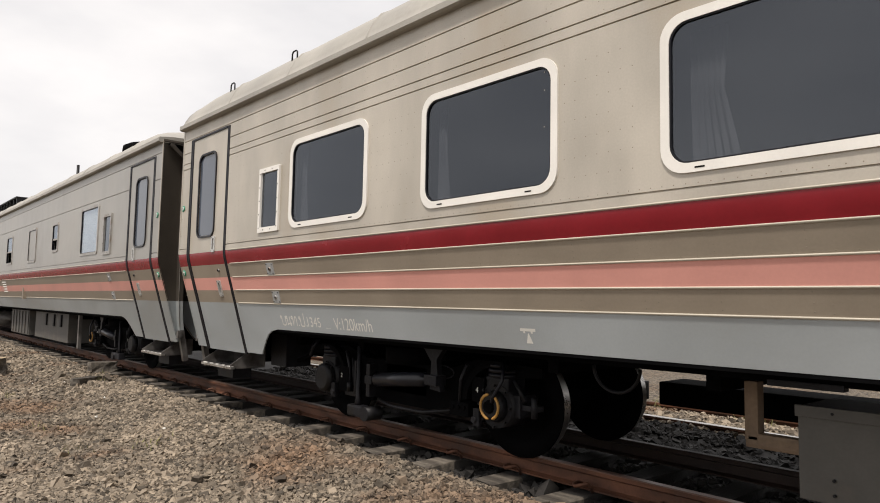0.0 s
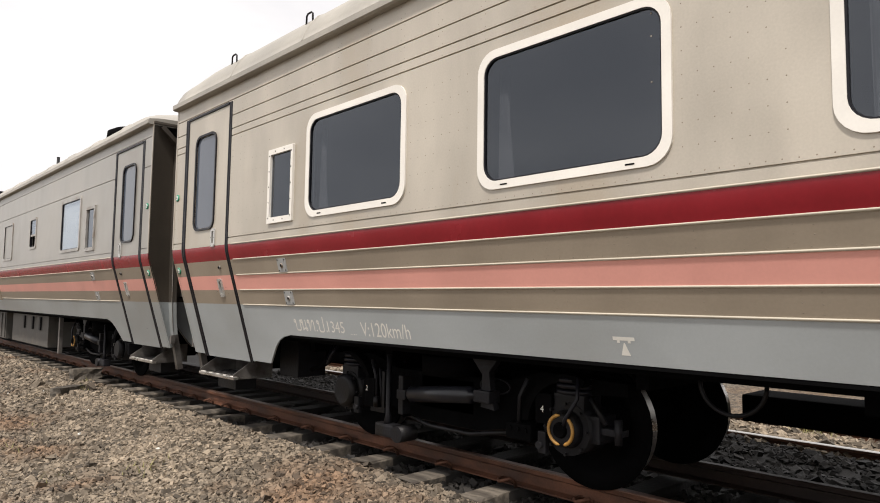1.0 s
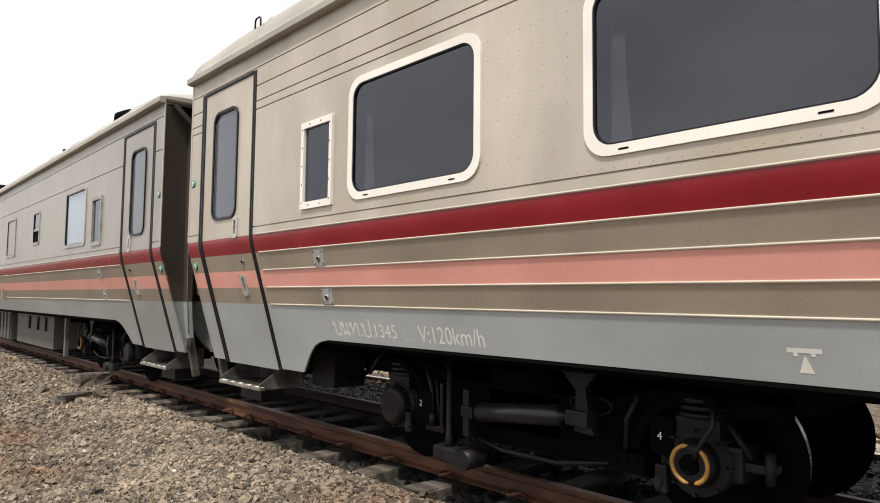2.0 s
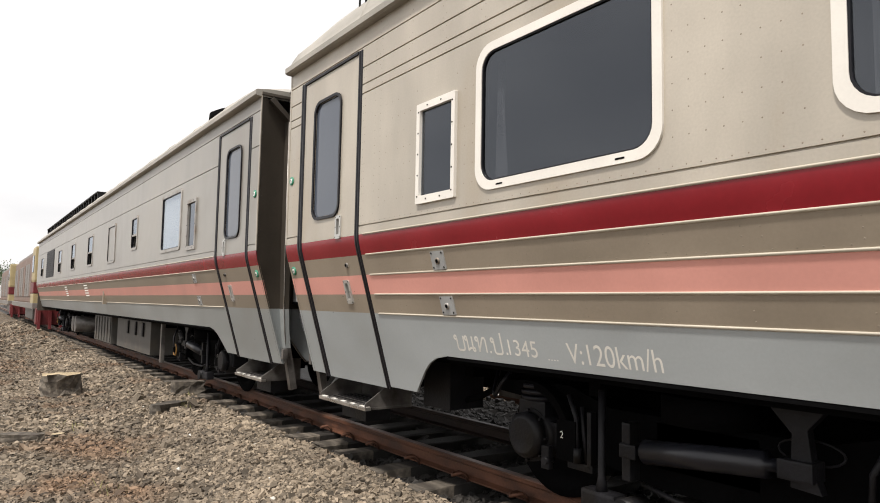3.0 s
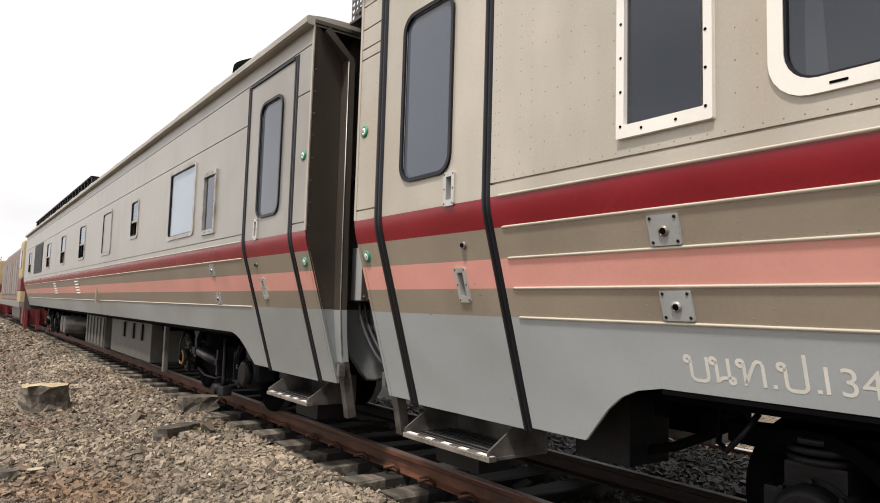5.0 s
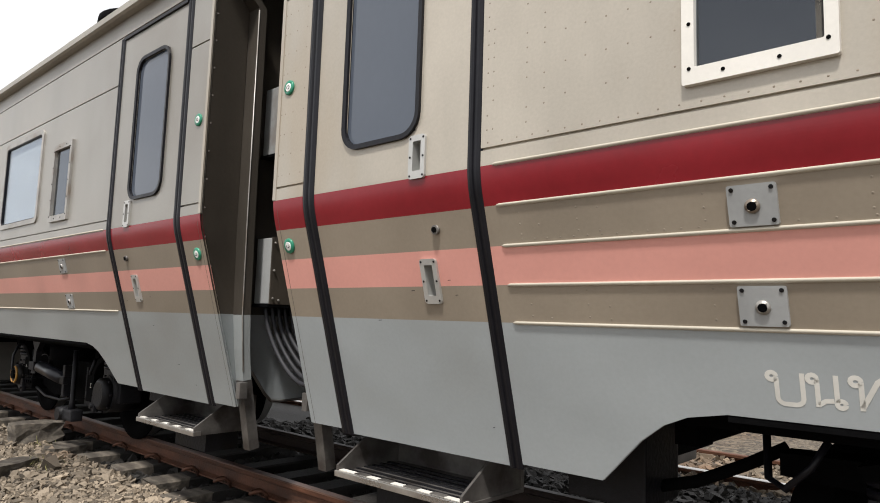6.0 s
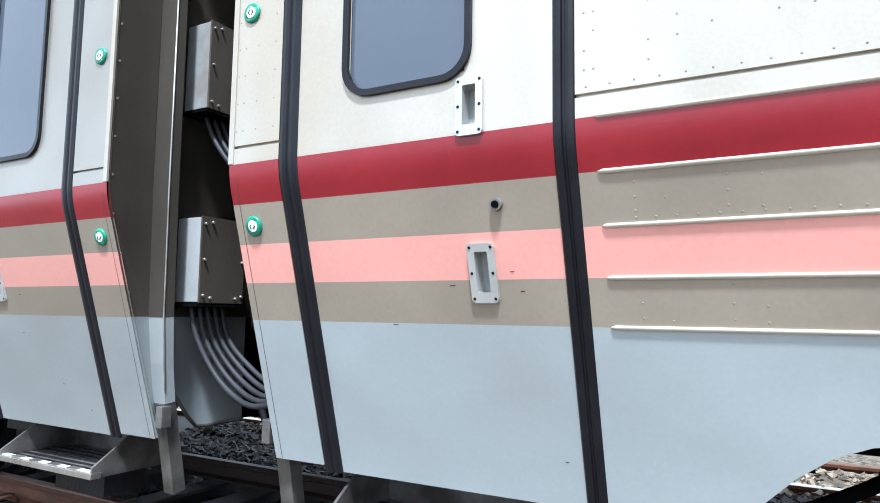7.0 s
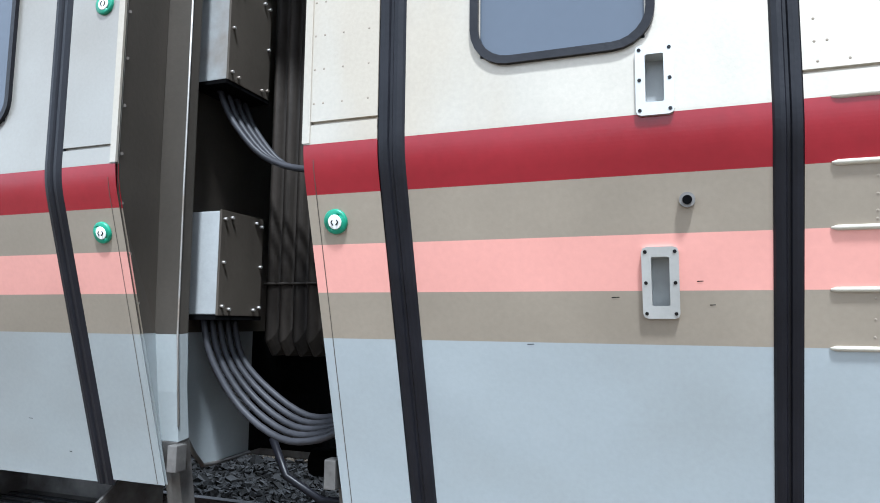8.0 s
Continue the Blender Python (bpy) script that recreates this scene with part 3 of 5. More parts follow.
    # windows
    for kind, u0, u1, z0, z1 in windows:
        r = 0.125 if kind == "wide" else 0.06
        wd = 0.047 if kind == "wide" else 0.04
        bm = bmesh.new()
        ring_frame(bm, rounded(u0, u1, z0, z1, r), rounded(u0 + wd, u1 - wd, z0 + wd, z1 - wd, max(0.02, r - wd * 0.6)), (0.006, -0.012, -0.012, 0.04))
        win = part("window", bm, CREAM if kind == "wide" else DULL, root, "cream-framed rounded window" if kind == "wide" else "metal-framed narrow window")
        bm = bmesh.new()
        w2 = wd + 0.008
        ring_frame(bm, rounded(u0 + wd - 0.003, u1 - wd + 0.003, z0 + wd - 0.003, z1 - wd + 0.003, max(0.02, r - wd * 0.6)), rounded(u0 + w2, u1 - w2, z0 + w2, z1 - w2, max(0.015, r - wd * 0.7)), (0.01, -0.007, -0.007, 0.03))
        part("window_gasket", bm, RUBBER, win)
        zt = z0 + (z1 - z0) * 0.45 if kind == "half" else z0 + wd - 0.01
        bm = bmesh.new()
        slab(bm, rounded(u0 + wd - 0.01, u1 - wd + 0.01, zt, z1 - wd + 0.01, 0.02 if kind == "half" else max(0.02, r - wd * 0.6)), 0.003, 0.009)
        if kind == "blind":
            part("blank_panel", bm, WALL_B, win, "plain grey-beige blanking panel")
        else:
            pane = part("window_pane", bm, {"pale": CLEAR, "half": DOORGLASS}.get(kind, GLASS), win, "glass pane")
            pane.visible_shadow = False
        # Pale sheet added behind the glass imitates the sky reflected in it.
        if kind == "pale":
            bm = bmesh.new()
            slab(bm, rounded(u0 + wd - 0.01, u1 - wd + 0.01, zt, z1 - wd + 0.01, 0.03), 0.022, 0.026)
            part("blind", bm, CURTAIN, win, "pale sheet standing in for sky reflection")
        if kind == "half":
            bm = bmesh.new()
            box(bm, 0.0, 0.03, u0 + wd, u1 - wd, zt - 0.02, zt + 0.012)
            part("sash_rail", bm, DULL, win)
            bm = bmesh.new()
            slab(bm, rounded(u0 + wd, u1 - wd, zt + 0.01, z1 - wd, 0.02), 0.026, 0.03)
            part("blind", bm, BOXM, win, "grey blind behind the upper sash")
        if kind == "wide":
            for u in (u0 + 0.175, u1 - 0.235):
                bm = bmesh.new()
                slab(bm, rounded(u, u + 0.05, z0 + 0.018, z0 + 0.026, 0.003, 2), -0.0105, -0.0135)
                part("drain_slot", bm, BLACK, win)
    # screened vent beside the door
    bm = bmesh.new()
    ring_frame(bm, rounded(1.987, 2.374, 2.07, 2.686, 0.004, 1), rounded(2.022, 2.342, 2.118, 2.642, 0.003, 1), (0.004, -0.020, -0.020, 0.02))
    vent = part("small_window", bm, CREAM if strips > 3 else DULL, root, "screwed metal frame of a small fixed window")
    bm = bmesh.new()
    slab(bm, rounded(2.020, 2.344, 2.114, 2.646, 0.003, 1), 0.0, 0.006)
    pane = part("vent_pane", bm, GLASS, vent, "dark glass pane")
    pane.visible_shadow = False
    spots = [(uu, 2.115 + k * 0.13) for k in range(5) for uu in (2.008, 2.351)] + [(uu, z) for uu in (2.10, 2.24) for z in (2.094, 2.664)]
    for uu, z in spots:
        bm = bmesh.new()
        tube(bm, [(-0.018, uu, z), (-0.022, uu, z)], 0.0055, 8)
        part("vent_screw", bm, BLACK, vent)

    # small socket plates on the taupe stripes
    for z in (1.727, 1.462):
        bm = bmesh.new()
        pl = rounded(2.087, 2.212, z - 0.054, z + 0.054, 0.006, 2)
        slab(bm, pl, 0.002, -0.010)
        for dy in (-0.05, 0.05):
            for dz in (-0.042, 0.042):
                tube(bm, [(-0.008, 2.15 + dy, z + dz), (-0.0125, 2.15 + dy, z + dz)], 0.006, 8, True, 1)
        for v in bm.verts:
            v.co.x += lean(z) - 0.29 * (v.co.z - z)
        plate = part("socket_plate", bm, [BOXM, BOGIE], root, "grey screwed socket plate")
        bm = bmesh.new()
        axis = Vector((-1, 0, -0.29)).normalized()
        c = Vector((lean(z), 2.15, z))
        tube(bm, [c + axis * h for h in (0.006, 0.016, 0.017, 0.013)], [0.021, 0.019, 0.013, 0.012], 18)
        part("socket", bm, DULL, plate, "round metal socket")
        bm = bmesh.new()
        tube(bm, [c + axis * 0.010, c + axis * 0.0175], 0.0125, 14)
        part("socket_hole", bm, BLACK, plate)
    extras(root)
    SIDE[0] = 1.0
    return root


def coach_end(root):
    """Corner return, flange and end wall beside the gangway."""
    edge = [(0.005, 3.45), (0.005, 2.4), (0.005, 1.96), (lean(1.84), 1.84), (lean(1.4), 1.40), (lean(0.885), 0.885)]
    flange = [(0.07, 3.45), (0.262, 3.25), (0.268, 1.96), (0.276, 1.84), (0.296, 1.40), (0.40, 0.885)]
    bm = bmesh.new()
    a = [bm.verts.new((x, 0.0, z)) for x, z in edge]
    b = [bm.verts.new((x, 0.07, z)) for x, z in flange]
    for i in range(5):
        f = bm.faces.new((a[i], a[i + 1], b[i + 1], b[i]))
        f.material_index = 1 if i == 4 else 0
    part("corner_panel", bm, [ENDP, GREY], root, "dark taupe corner panel with grey foot")
    bm = bmesh.new()
    box(bm, -0.003, 0.006, -0.003, 0.021, 1.946, 3.45)
    part("corner_strip", bm, WALL, root, "pale metal corner strip")
    bm = bmesh.new()
    bar(bm, [(0.09, 0, 3.40), (0.292, 0, 3.22), (0.297, 0, 1.96), (0.305, 0, 1.398)], 0.052, (-0.035, 0.09))
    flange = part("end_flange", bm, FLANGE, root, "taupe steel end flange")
    bm = bmesh.new()
    bar(bm, [(0.305, 0, 1.398), (0.315, 0, 1.20), (0.335, 0, 1.03)], 0.052, (-0.035, 0.09))
    part("flange_boot", bm, GREY_B, flange, "blue-grey painted foot of the flange")
    bm = bmesh.new()
    bar(bm, [(0.335, 0, 1.03), (0.41, 0, 0.64)], 0.062, (-0.033, 0.03))
    part("flange_foot", bm, STEPM, flange, "bare steel flange foot")
    bm = bmesh.new()
    tube(bm, [(0.266, -0.036, 3.2), (0.271, -0.036, 1.96), (0.278, -0.036, 1.4), (0.305, -0.036, 1.08)], 0.004, 6)
    part("weld_bead", bm, DULL, flange, "pale sealant bead")
    bm = bmesh.new()
    box(bm, 0.275, 0.325, -0.06, -0.02, 0.93, 1.02, 0.004)
    part("flange_latch", bm, STEPM, flange)
    for z in [1.5 + 0.16 * k for k in range(11)]:
        bm = bmesh.new()
        x = 0.03 if z > 1.95 else lean(z) + 0.02
        tube(bm, [(x + 0.002, 0.013, z), (x - 0.004, 0.003, z)], 0.006, 6)
        part("corner_rivet", bm, ENDP, root)
    bm = bmesh.new()
    pts = [(0.33, 3.5), (2.47, 3.5), (2.47, 1.40), (0.33, 1.40)]
    bm.faces.new([bm.verts.new((x, 0.075, z)) for x, z in pts])
    low = [(0.33, 1.40), (0.86, 1.40), (0.86, 0.89), (0.64, 0.885), (0.57, 0.89), (0.52, 0.94), (0.35, 1.17)]
    f = bm.faces.new([bm.verts.new((x, 0.075, z)) for x, z in low])
    f.material_index = 1
    # Inner foot is painted black for the shade of the bellows.
    inner = [(0.86, 1.40), (2.47, 1.40), (2.47, 1.1), (2.2, 0.90), (0.86, 0.89)]
    f = bm.faces.new([bm.verts.new((x, 0.078, z)) for x, z in inner])
    f.material_index = 2
    bmesh.ops.solidify(bm, geom=bm.faces[:], thickness=0.03)
    wall = part("end_wall", bm, [ENDP, GREY, BLACK], root, "dark taupe end wall above grey foot panel, inner foot shade-black")
    bm = bmesh.new()
    tube(bm, [(0.34, 0.07, 1.19), (0.35, 0.07, 1.17), (0.52, 0.07, 0.94), (0.57, 0.07, 0.89), (0.64, 0.07, 0.885), (0.86, 0.07, 0.89)], 0.009, 6)
    part("edge_bead", bm, STEPM, wall, "rough welded edge of the foot panel")
    bm = bmesh.new()
    box(bm, 0.0, 2.8, -0.02, 0.05, 3.425, 3.455, 0.004)
    part("end_cap", bm, ENDP, root)


A_WINDOWS = [("wide", 2.552 + 1.818 * k, 3.734 + 1.818 * k, 2.074, 2.872) for k in range(6)]
B_WINDOWS = [("pale", 2.68, 3.70, 2.10, 2.89), ("half", 5.25, 5.72, 2.25, 2.80), ("blind", 7.10, 7.86, 2.12, 2.84), ("half", 9.62, 10.32, 2.15, 2.83),
             ("half", 12.3, 13.0, 2.15, 2.83), ("half", 15.0, 15.75, 2.15, 2.83), ("half", 19.9, 20.7, 2.15, 2.83)]


def letters(root, body, u0, u1, z0, z1, name):
    """Painted lettering that fills the given stretch of the skirt."""
    cu = bpy.data.curves.new(name, "FONT")
    cu.body = body
    ob = bpy.data.objects.new(name, cu)
    scene.collection.objects.link(ob)
    dg = bpy.context.evaluated_depsgraph_get()
    me = bpy.data.meshes.new_from_object(ob.evaluated_get(dg))
    bpy.data.objects.remove(ob)
    co = np.array([v.co for v in me.vertices])
    lo, hi = co.min(0), co.max(0)
    for v in me.vertices:
        u = u0 + (v.co.x - lo[0]) / (hi[0] - lo[0]) * (u1 - u0)
        z = z0 + (v.co.y - lo[1]) / (hi[1] - lo[1]) * (z1 - z0)
        v.co = (lean(z) - 0.0009, SIDE[0] * u, z)
    me.materials.append(LETTER)
    me.name = name
    ob = new(name, me)
    ob.parent = root
    return tagged(ob, "off-white painted lettering on the skirt")


def stroke(bm, pts, w):
    """A painted brush line of even width on the skirt through the points (u, z)."""
    pts = [Vector(p) for p in pts]
    rows = []
    for i, p in enumerate(pts):
        d = (pts[min(i + 1, len(pts) - 1)] - pts[max(i - 1, 0)]).normalized()
        n = Vector((-d.y, d.x)) * w / 2
        rows.append([bm.verts.new((lean(q.y) - 0.0009, q.x, q.y)) for q in (p + n, p - n)])
    for a, b in zip(rows, rows[1:]):
        bm.faces.new((a[0], a[1], b[1], b[0]))


def loop_pts(cx, cy, r, a0=0, a1=360, n=12):
    return [(cx + r * math.cos(radians(a0 + (a1 - a0) * k / n)), cy + r * math.sin(radians(a0 + (a1 - a0) * k / n))) for k in range(n + 1)]


def bowl(x0, x1, top, r=0.2):
    """Two stems joined by a rounded foot."""
    return [(x0, 0.82)] + loop_pts(x0 + r, r, r, 180, 270, 5) + loop_pts(x1 - r, r, r, 270, 360, 5) + [(x1, top)]


def painted_word(root, u0, width, z0, high):
    """The looped letters and stops before the coach number, each laid out along the word."""
    glyphs = [
        (0.0, 0.139, [loop_pts(0.14, 0.86, 0.12), bowl(0.26, 0.92, 1.0)]),
        (0.145, 0.275, [loop_pts(0.13, 0.86, 0.12), [(0.25, 0.86), (0.25, 0.0)], [(0.25, 0.06), (0.45, 0.2), (0.66, 0.22)], [(0.74, 1.0), (0.74, 0.18)], loop_pts(0.84, 0.13, 0.11)]),
        (0.286, 0.428, [loop_pts(0.13, 0.86, 0.12), [(0.25, 0.86), (0.25, 0.0)], [(0.25, 0.08), (0.5, 0.62), (0.62, 0.88), (0.72, 0.97), (0.84, 0.94), (0.9, 0.82), (0.9, 0.0)]]),
        (0.452, 0.472, [[(0.0, 0.07), (1.0, 0.07)]]),
        (0.482, 0.619, [loop_pts(0.14, 0.86, 0.12), bowl(0.26, 0.92, 1.36)]),
        (0.648, 0.668, [[(0.0, 0.07), (1.0, 0.07)]]),
    ]
    for g0, g1, lines in glyphs:
        bm = bmesh.new()
        for line in lines:
            stroke(bm, [(u0 + width * (g0 + (g1 - g0) * x), z0 + high * y) for x, y in line], 0.0125)
        part("lettering", bm, LETTER, root, "off-white hand-painted letter on the skirt")


def a_extras(root):
    coach_end(root)
    painted_word(root, 2.136, 0.695, 1.201, 0.086)
    letters(root, "1345", 2.136 + 0.695 * 0.685, 2.831, 1.201, 1.287, "coach_number_lettering")
    letters(root, "V:120km/h", 3.040, 3.580, 1.192, 1.292, "speed_lettering")
    for k in range(4):
        bm = bmesh.new()
        u, z = 2.90 + k * 0.020, 1.196
        bm.faces.new([bm.verts.new((lean(zz) - 0.0009, uu, zz)) for uu, zz in ((u, z), (u + 0.010, z), (u + 0.010, z + 0.005), (u, z + 0.005))])
        part("faint_mark", bm, LETTER, root)
    # lifting-point sign
    bm = bmesh.new()
    z = 1.27
    us = 5.128
    quads = [((0, 1.288), (0.12, 1.288), (0.12, 1.270), (0, 1.270)), ((0.022, 1.270), (0.037, 1.270), (0.037, 1.258), (0.022, 1.258)),
             ((0.082, 1.270), (0.097, 1.270), (0.097, 1.258), (0.082, 1.258)), ((0.058, 1.258), (0.064, 1.258), (0.088, 1.196), (0.036, 1.196))]
    quads = [[(us + u, z) for u, z in q] for q in quads]
    for q in quads:
        bm.faces.new([bm.verts.new((lean(zz) - 0.0009, u, zz)) for u, zz in q])
    part("lifting_sign", bm, LETTER, root, "off-white painted lifting-point sign")
    for u in (1.05, 2.37):
        bm = bmesh.new()
        tube(bm, [(0.10, u - 0.05, 3.67), (0.10, u - 0.045, 3.775), (0.10, u - 0.025, 3.79), (0.10, u + 0.025, 3.79), (0.10, u + 0.045, 3.775), (0.10, u + 0.05, 3.67)], 0.008, 8)
        part("roof_loop", bm, BOGIE, root, "small steel roof lifting loop")
    # boxes and brackets under the floor
    bm = bmesh.new()
    box(bm, 0.62, 1.1, 6.57, 8.41, 0.505, 0.955, 0.008)
    b = part("equipment_box", bm, UBOX, root, "plain grey underfloor equipment box")
    bm = bmesh.new()
    box(bm, 0.608, 0.63, 6.56, 8.42, 0.905, 0.962, 0.003)
    part("lid", bm, UBOX, b)
    bm = bmesh.new()
    for k in range(4):
        for z in (0.935, 0.62, 0.55):
            tube(bm, [(0.62, 6.73 + k * 0.4, z), (0.606, 6.73 + k * 0.4, z)], 0.008, 6)
            part("screw", bm, BOGIE, b)
            bm = bmesh.new()
    box(bm, 0.66, 0.74, 6.29, 6.36, 0.74, 1.05, 0.006)
    box(bm, 0.66, 0.74, 6.29, 6.59, 0.70, 0.78, 0.02)
    part("bracket", bm, surface("rusty_brown_bracket", (0.16, 0.11, 0.07), 0.25, 0.7, 0.1, 5, 50, 0.2), root, "brown steel hanger bracket")
    bm = bmesh.new()
    tube(bm, [(0.62, 5.53 + 0.165 * math.cos(a), 1.06 - 0.155 * math.sin(a)) for a in [math.pi * k / 16 for k in range(17)]], 0.011, 8)
    part("hose_loop", bm, BOGIE, root, "black hanging hose loop")
    bm = bmesh.new()
    box(bm, 2.15, 2.55, 4.95, 9.0, 0.63, 0.82, 0.02)
    part("equipment_beam", bm, BLACK, root, "long black equipment beam under the floor")
    bm = bmesh.new()
    box(bm, 0.35, 0.42, 6.53, 6.86, 1.07, 1.10, 0.004)
    part("jacking_pad", bm, BOGIE, root)


def b_extras(root):
    coach_end(root)
    # junction boxes and their cables
    for z0, z1 in ((1.468, 1.852), (2.36, 2.77)):
        bm = bmesh.new()
        box(bm, 0.415, 0.67, -0.085, 0.07, z0, z1, 0.004)
        jb = part("junction_box", bm, BOXM, root, "grey metal junction box on the coach end")
        bm = bmesh.new()
        box(bm, 0.413, 0.672, -0.092, -0.082, z0 - 0.004, z1 + 0.004, 0.002)
        part("cover", bm, ENDP, jb, "dark bolted cover")
        for x, z in [(x, z0 + 0.03 + k * (z1 - z0 - 0.06) / 2) for x in (0.43, 0.655) for k in range(3)] + [(x, z) for x in (0.47, 0.62) for z in (z0 + 0.02, z1 - 0.02)]:
            bm = bmesh.new()
            tube(bm, [(x, -0.085, z), (x, -0.104, z)], 0.006, 6)
            part("bolt", bm, DULL, jb)
        bm = bmesh.new()
        box(bm, 0.405, 0.68, -0.09, 0.075, z0 - 0.02, z0 - 0.004)
        part("gland_plate", bm, BLACK, jb)
    for j in range(5):
        bm = bmesh.new()
        x = 0.45 + 0.045 * j
        p = [(x, 0.0, 1.45), (x + 0.01, -0.04, 1.30), (x + 0.03, -0.16, 1.13 + 0.012 * j), (x + 0.02, -0.34, 1.035 + 0.014 * j), (x - 0.02, -0.52, 1.05 + 0.016 * j), (x - 0.05, -0.66, 1.12 + 0.018 * j)]
        pts = []
        for i in range(len(p) - 1):
            for s in (0, 0.25, 0.5, 0.75):
                q0, q1, q2, q3 = (Vector(p[max(i - 1, 0)]), Vector(p[i]), Vector(p[i + 1]), Vector(p[min(i + 2, len(p) - 1)]))
                pts.append(0.5 * (2 * q1 + (q2 - q0) * s + (2 * q0 - 5 * q1 + 4 * q2 - q3) * s * s + (3 * q1 - q0 - 3 * q2 + q3) * s ** 3))
        pts.append(Vector(p[-1]))
        tube(bm, pts, 0.0125, 10)
        part("jumper_cable", bm, CABLE, root, "drooping grey jumper cable")
    for j in range(4):
        bm = bmesh.new()
        x = 0.48 + 0.05 * j
        p = [(x, 0.0, 2.35), (x + 0.01, -0.06, 2.22), (x + 0.02, -0.2, 2.07), (x, -0.4, 2.0 + 0.012 * j), (x - 0.1, -0.6, 2.0 + 0.012 * j), (x - 0.16, -0.68, 2.02 + 0.012 * j)]
        pts = []
        for i in range(len(p) - 1):
            for s in (0, 0.25, 0.5, 0.75):
                q0, q1, q2, q3 = (Vector(p[max(i - 1, 0)]), Vector(p[i]), Vector(p[i + 1]), Vector(p[min(i + 2, len(p) - 1)]))
                pts.append(0.5 * (2 * q1 + (q2 - q0) * s + (2 * q0 - 5 * q1 + 4 * q2 - q3) * s * s + (3 * q1 - q0 - 3 * q2 + q3) * s ** 3))
        pts.append(Vector(p[-1]))
        tube(bm, pts, 0.012, 10)
        part("jumper_cable", bm, CABLE, root, "drooping grey jumper cable")
    # roof dome, mast and ribbed pod
    bm = bmesh.new()
    tube(bm, [(0.42, 1.95, 3.62), (0.42, 1.95, 3.72), (0.42, 1.95, 3.77), (0.42, 1.95, 3.79)], [0.34, 0.33, 0.24, 0.08], 28)
    part("roof_ventilator", bm, BLACK, root, "dark round roof ventilator")
    bm = bmesh.new()
    tube(bm, [(1.4, 10.2, 3.80), (1.4, 10.2, 4.80)], 0.035, 8)
    part("mast", bm, BOGIE, root, "short dark roof mast")
    bm = bmesh.new()
    box(bm, 0.42, 2.38, 10.4, 21.0, 3.66, 3.73)
    pod = part("roof_pod", bm, ROOF, root, "long ribbed roof equipment pod")
    for k in range(26):
        bm = bmesh.new()
        box(bm, 0.14, 0.44, 10.4 + k * 0.42, 10.45 + k * 0.42, 3.58, 3.83)
        part("rib", bm, BOGIE, pod)
    bm = bmesh.new()
    box(bm, 0.12, 0.44, 10.38, 21.0, 3.83, 3.855)
    part("top_rail", bm, BOGIE, pod)
    # louvred panel and small grilles
    bm = bmesh.new()
    box(bm, -0.006, 0.01, 16.8, 18.9, 2.10, 2.93)
    lou = part("louvre_panel", bm, BOGIE, root, "dark louvred side panel")
    for k in range(12):
        bm = bmesh.new()
        box(bm, -0.016, -0.004, 16.84, 18.86, 2.13 + k * 0.066, 2.165 + k * 0.066)
        part("slat", bm, BOGIE, lou)
    for u in (10.5, 13.9):
        for k in range(5):
            bm = bmesh.new()
            z = 1.52 + k * 0.055
            box(bm, lean(z) - 0.008, lean(z) + 0.01, u, u + 0.45, z, z + 0.024)
            part("grille_slat", bm, CREAM, root)
    # underfloor gear
    bm = bmesh.new()
    box(bm, 0.50, 1.2, 6.3, 9.3, 0.50, 1.09, 0.01)
    part("equipment_box", bm, UBOX, root, "long grey underfloor equipment box")
    bm = bmesh.new()
    box(bm, 0.46, 1.2, 9.75, 11.9, 0.50, 1.09, 0.01)
    cab = part("equipment_cabinet", bm, UBOX, root, "ribbed grey underfloor cabinet")
    for k in range(6):
        bm = bmesh.new()
        box(bm, 0.44, 0.47, 9.8 + k * 0.36, 9.95 + k * 0.36, 0.53, 1.06)
        part("rib", bm, UBOX, cab)
    bm = bmesh.new()
    box(bm, 0.44, 0.50, 5.28, 5.36, 0.46, 1.1, 0.006)
    part("hanger_post", bm, STEPM, root, "pale metal hanger post")
    for u in (6.8, 8.1, 7.4):
        bm = bmesh.new()
        box(bm, 0.47, 0.5, u, u + 0.1, 0.80, 1.05, 0.005)
        part("box_handle", bm, BOGIE, root)
    for u in (15.2, 15.75):
        bm = bmesh.new()
        tube(bm, [(0.45, u, 0.74), (1.9, u, 0.74)], 0.22, 20)
        part("air_tank", bm, STEPM, root, "pale air reservoir")
    bm = bmesh.new()
    box(bm, lean(1.62) - 0.004, lean(1.36) + 0.004, 8.55, 8.62, 1.36, 1.62)
    part("side_bracket", bm, TAUPE, root)


COACH_A = pose(3.10, 7.40, 0)
COACH_B = pose(3.10, 8.09, 0, 0, 0, -0.3)
a_coach = coach(COACH_A, -1.0, 22.1, A_WINDOWS, "beige passenger coach with red and salmon stripes and dark windows", 5, a_extras)
b_coach = coach(COACH_B, 1.0, 22.1, B_WINDOWS, "greyish beige coach with red and salmon stripes and varied small windows", 3, b_extras)

# ---- track line: straight by the first coach, then bending away ----
def line_x(y):
    """x of the track's middle."""
    x = 4.5
    if y > 7.7:
        x += (min(y, 31.0) - 7.7) * math.tan(radians(0.3))
    if y > 31.0:
        x += (y - 31.0) * math.tan(radians(0.8))
    return x


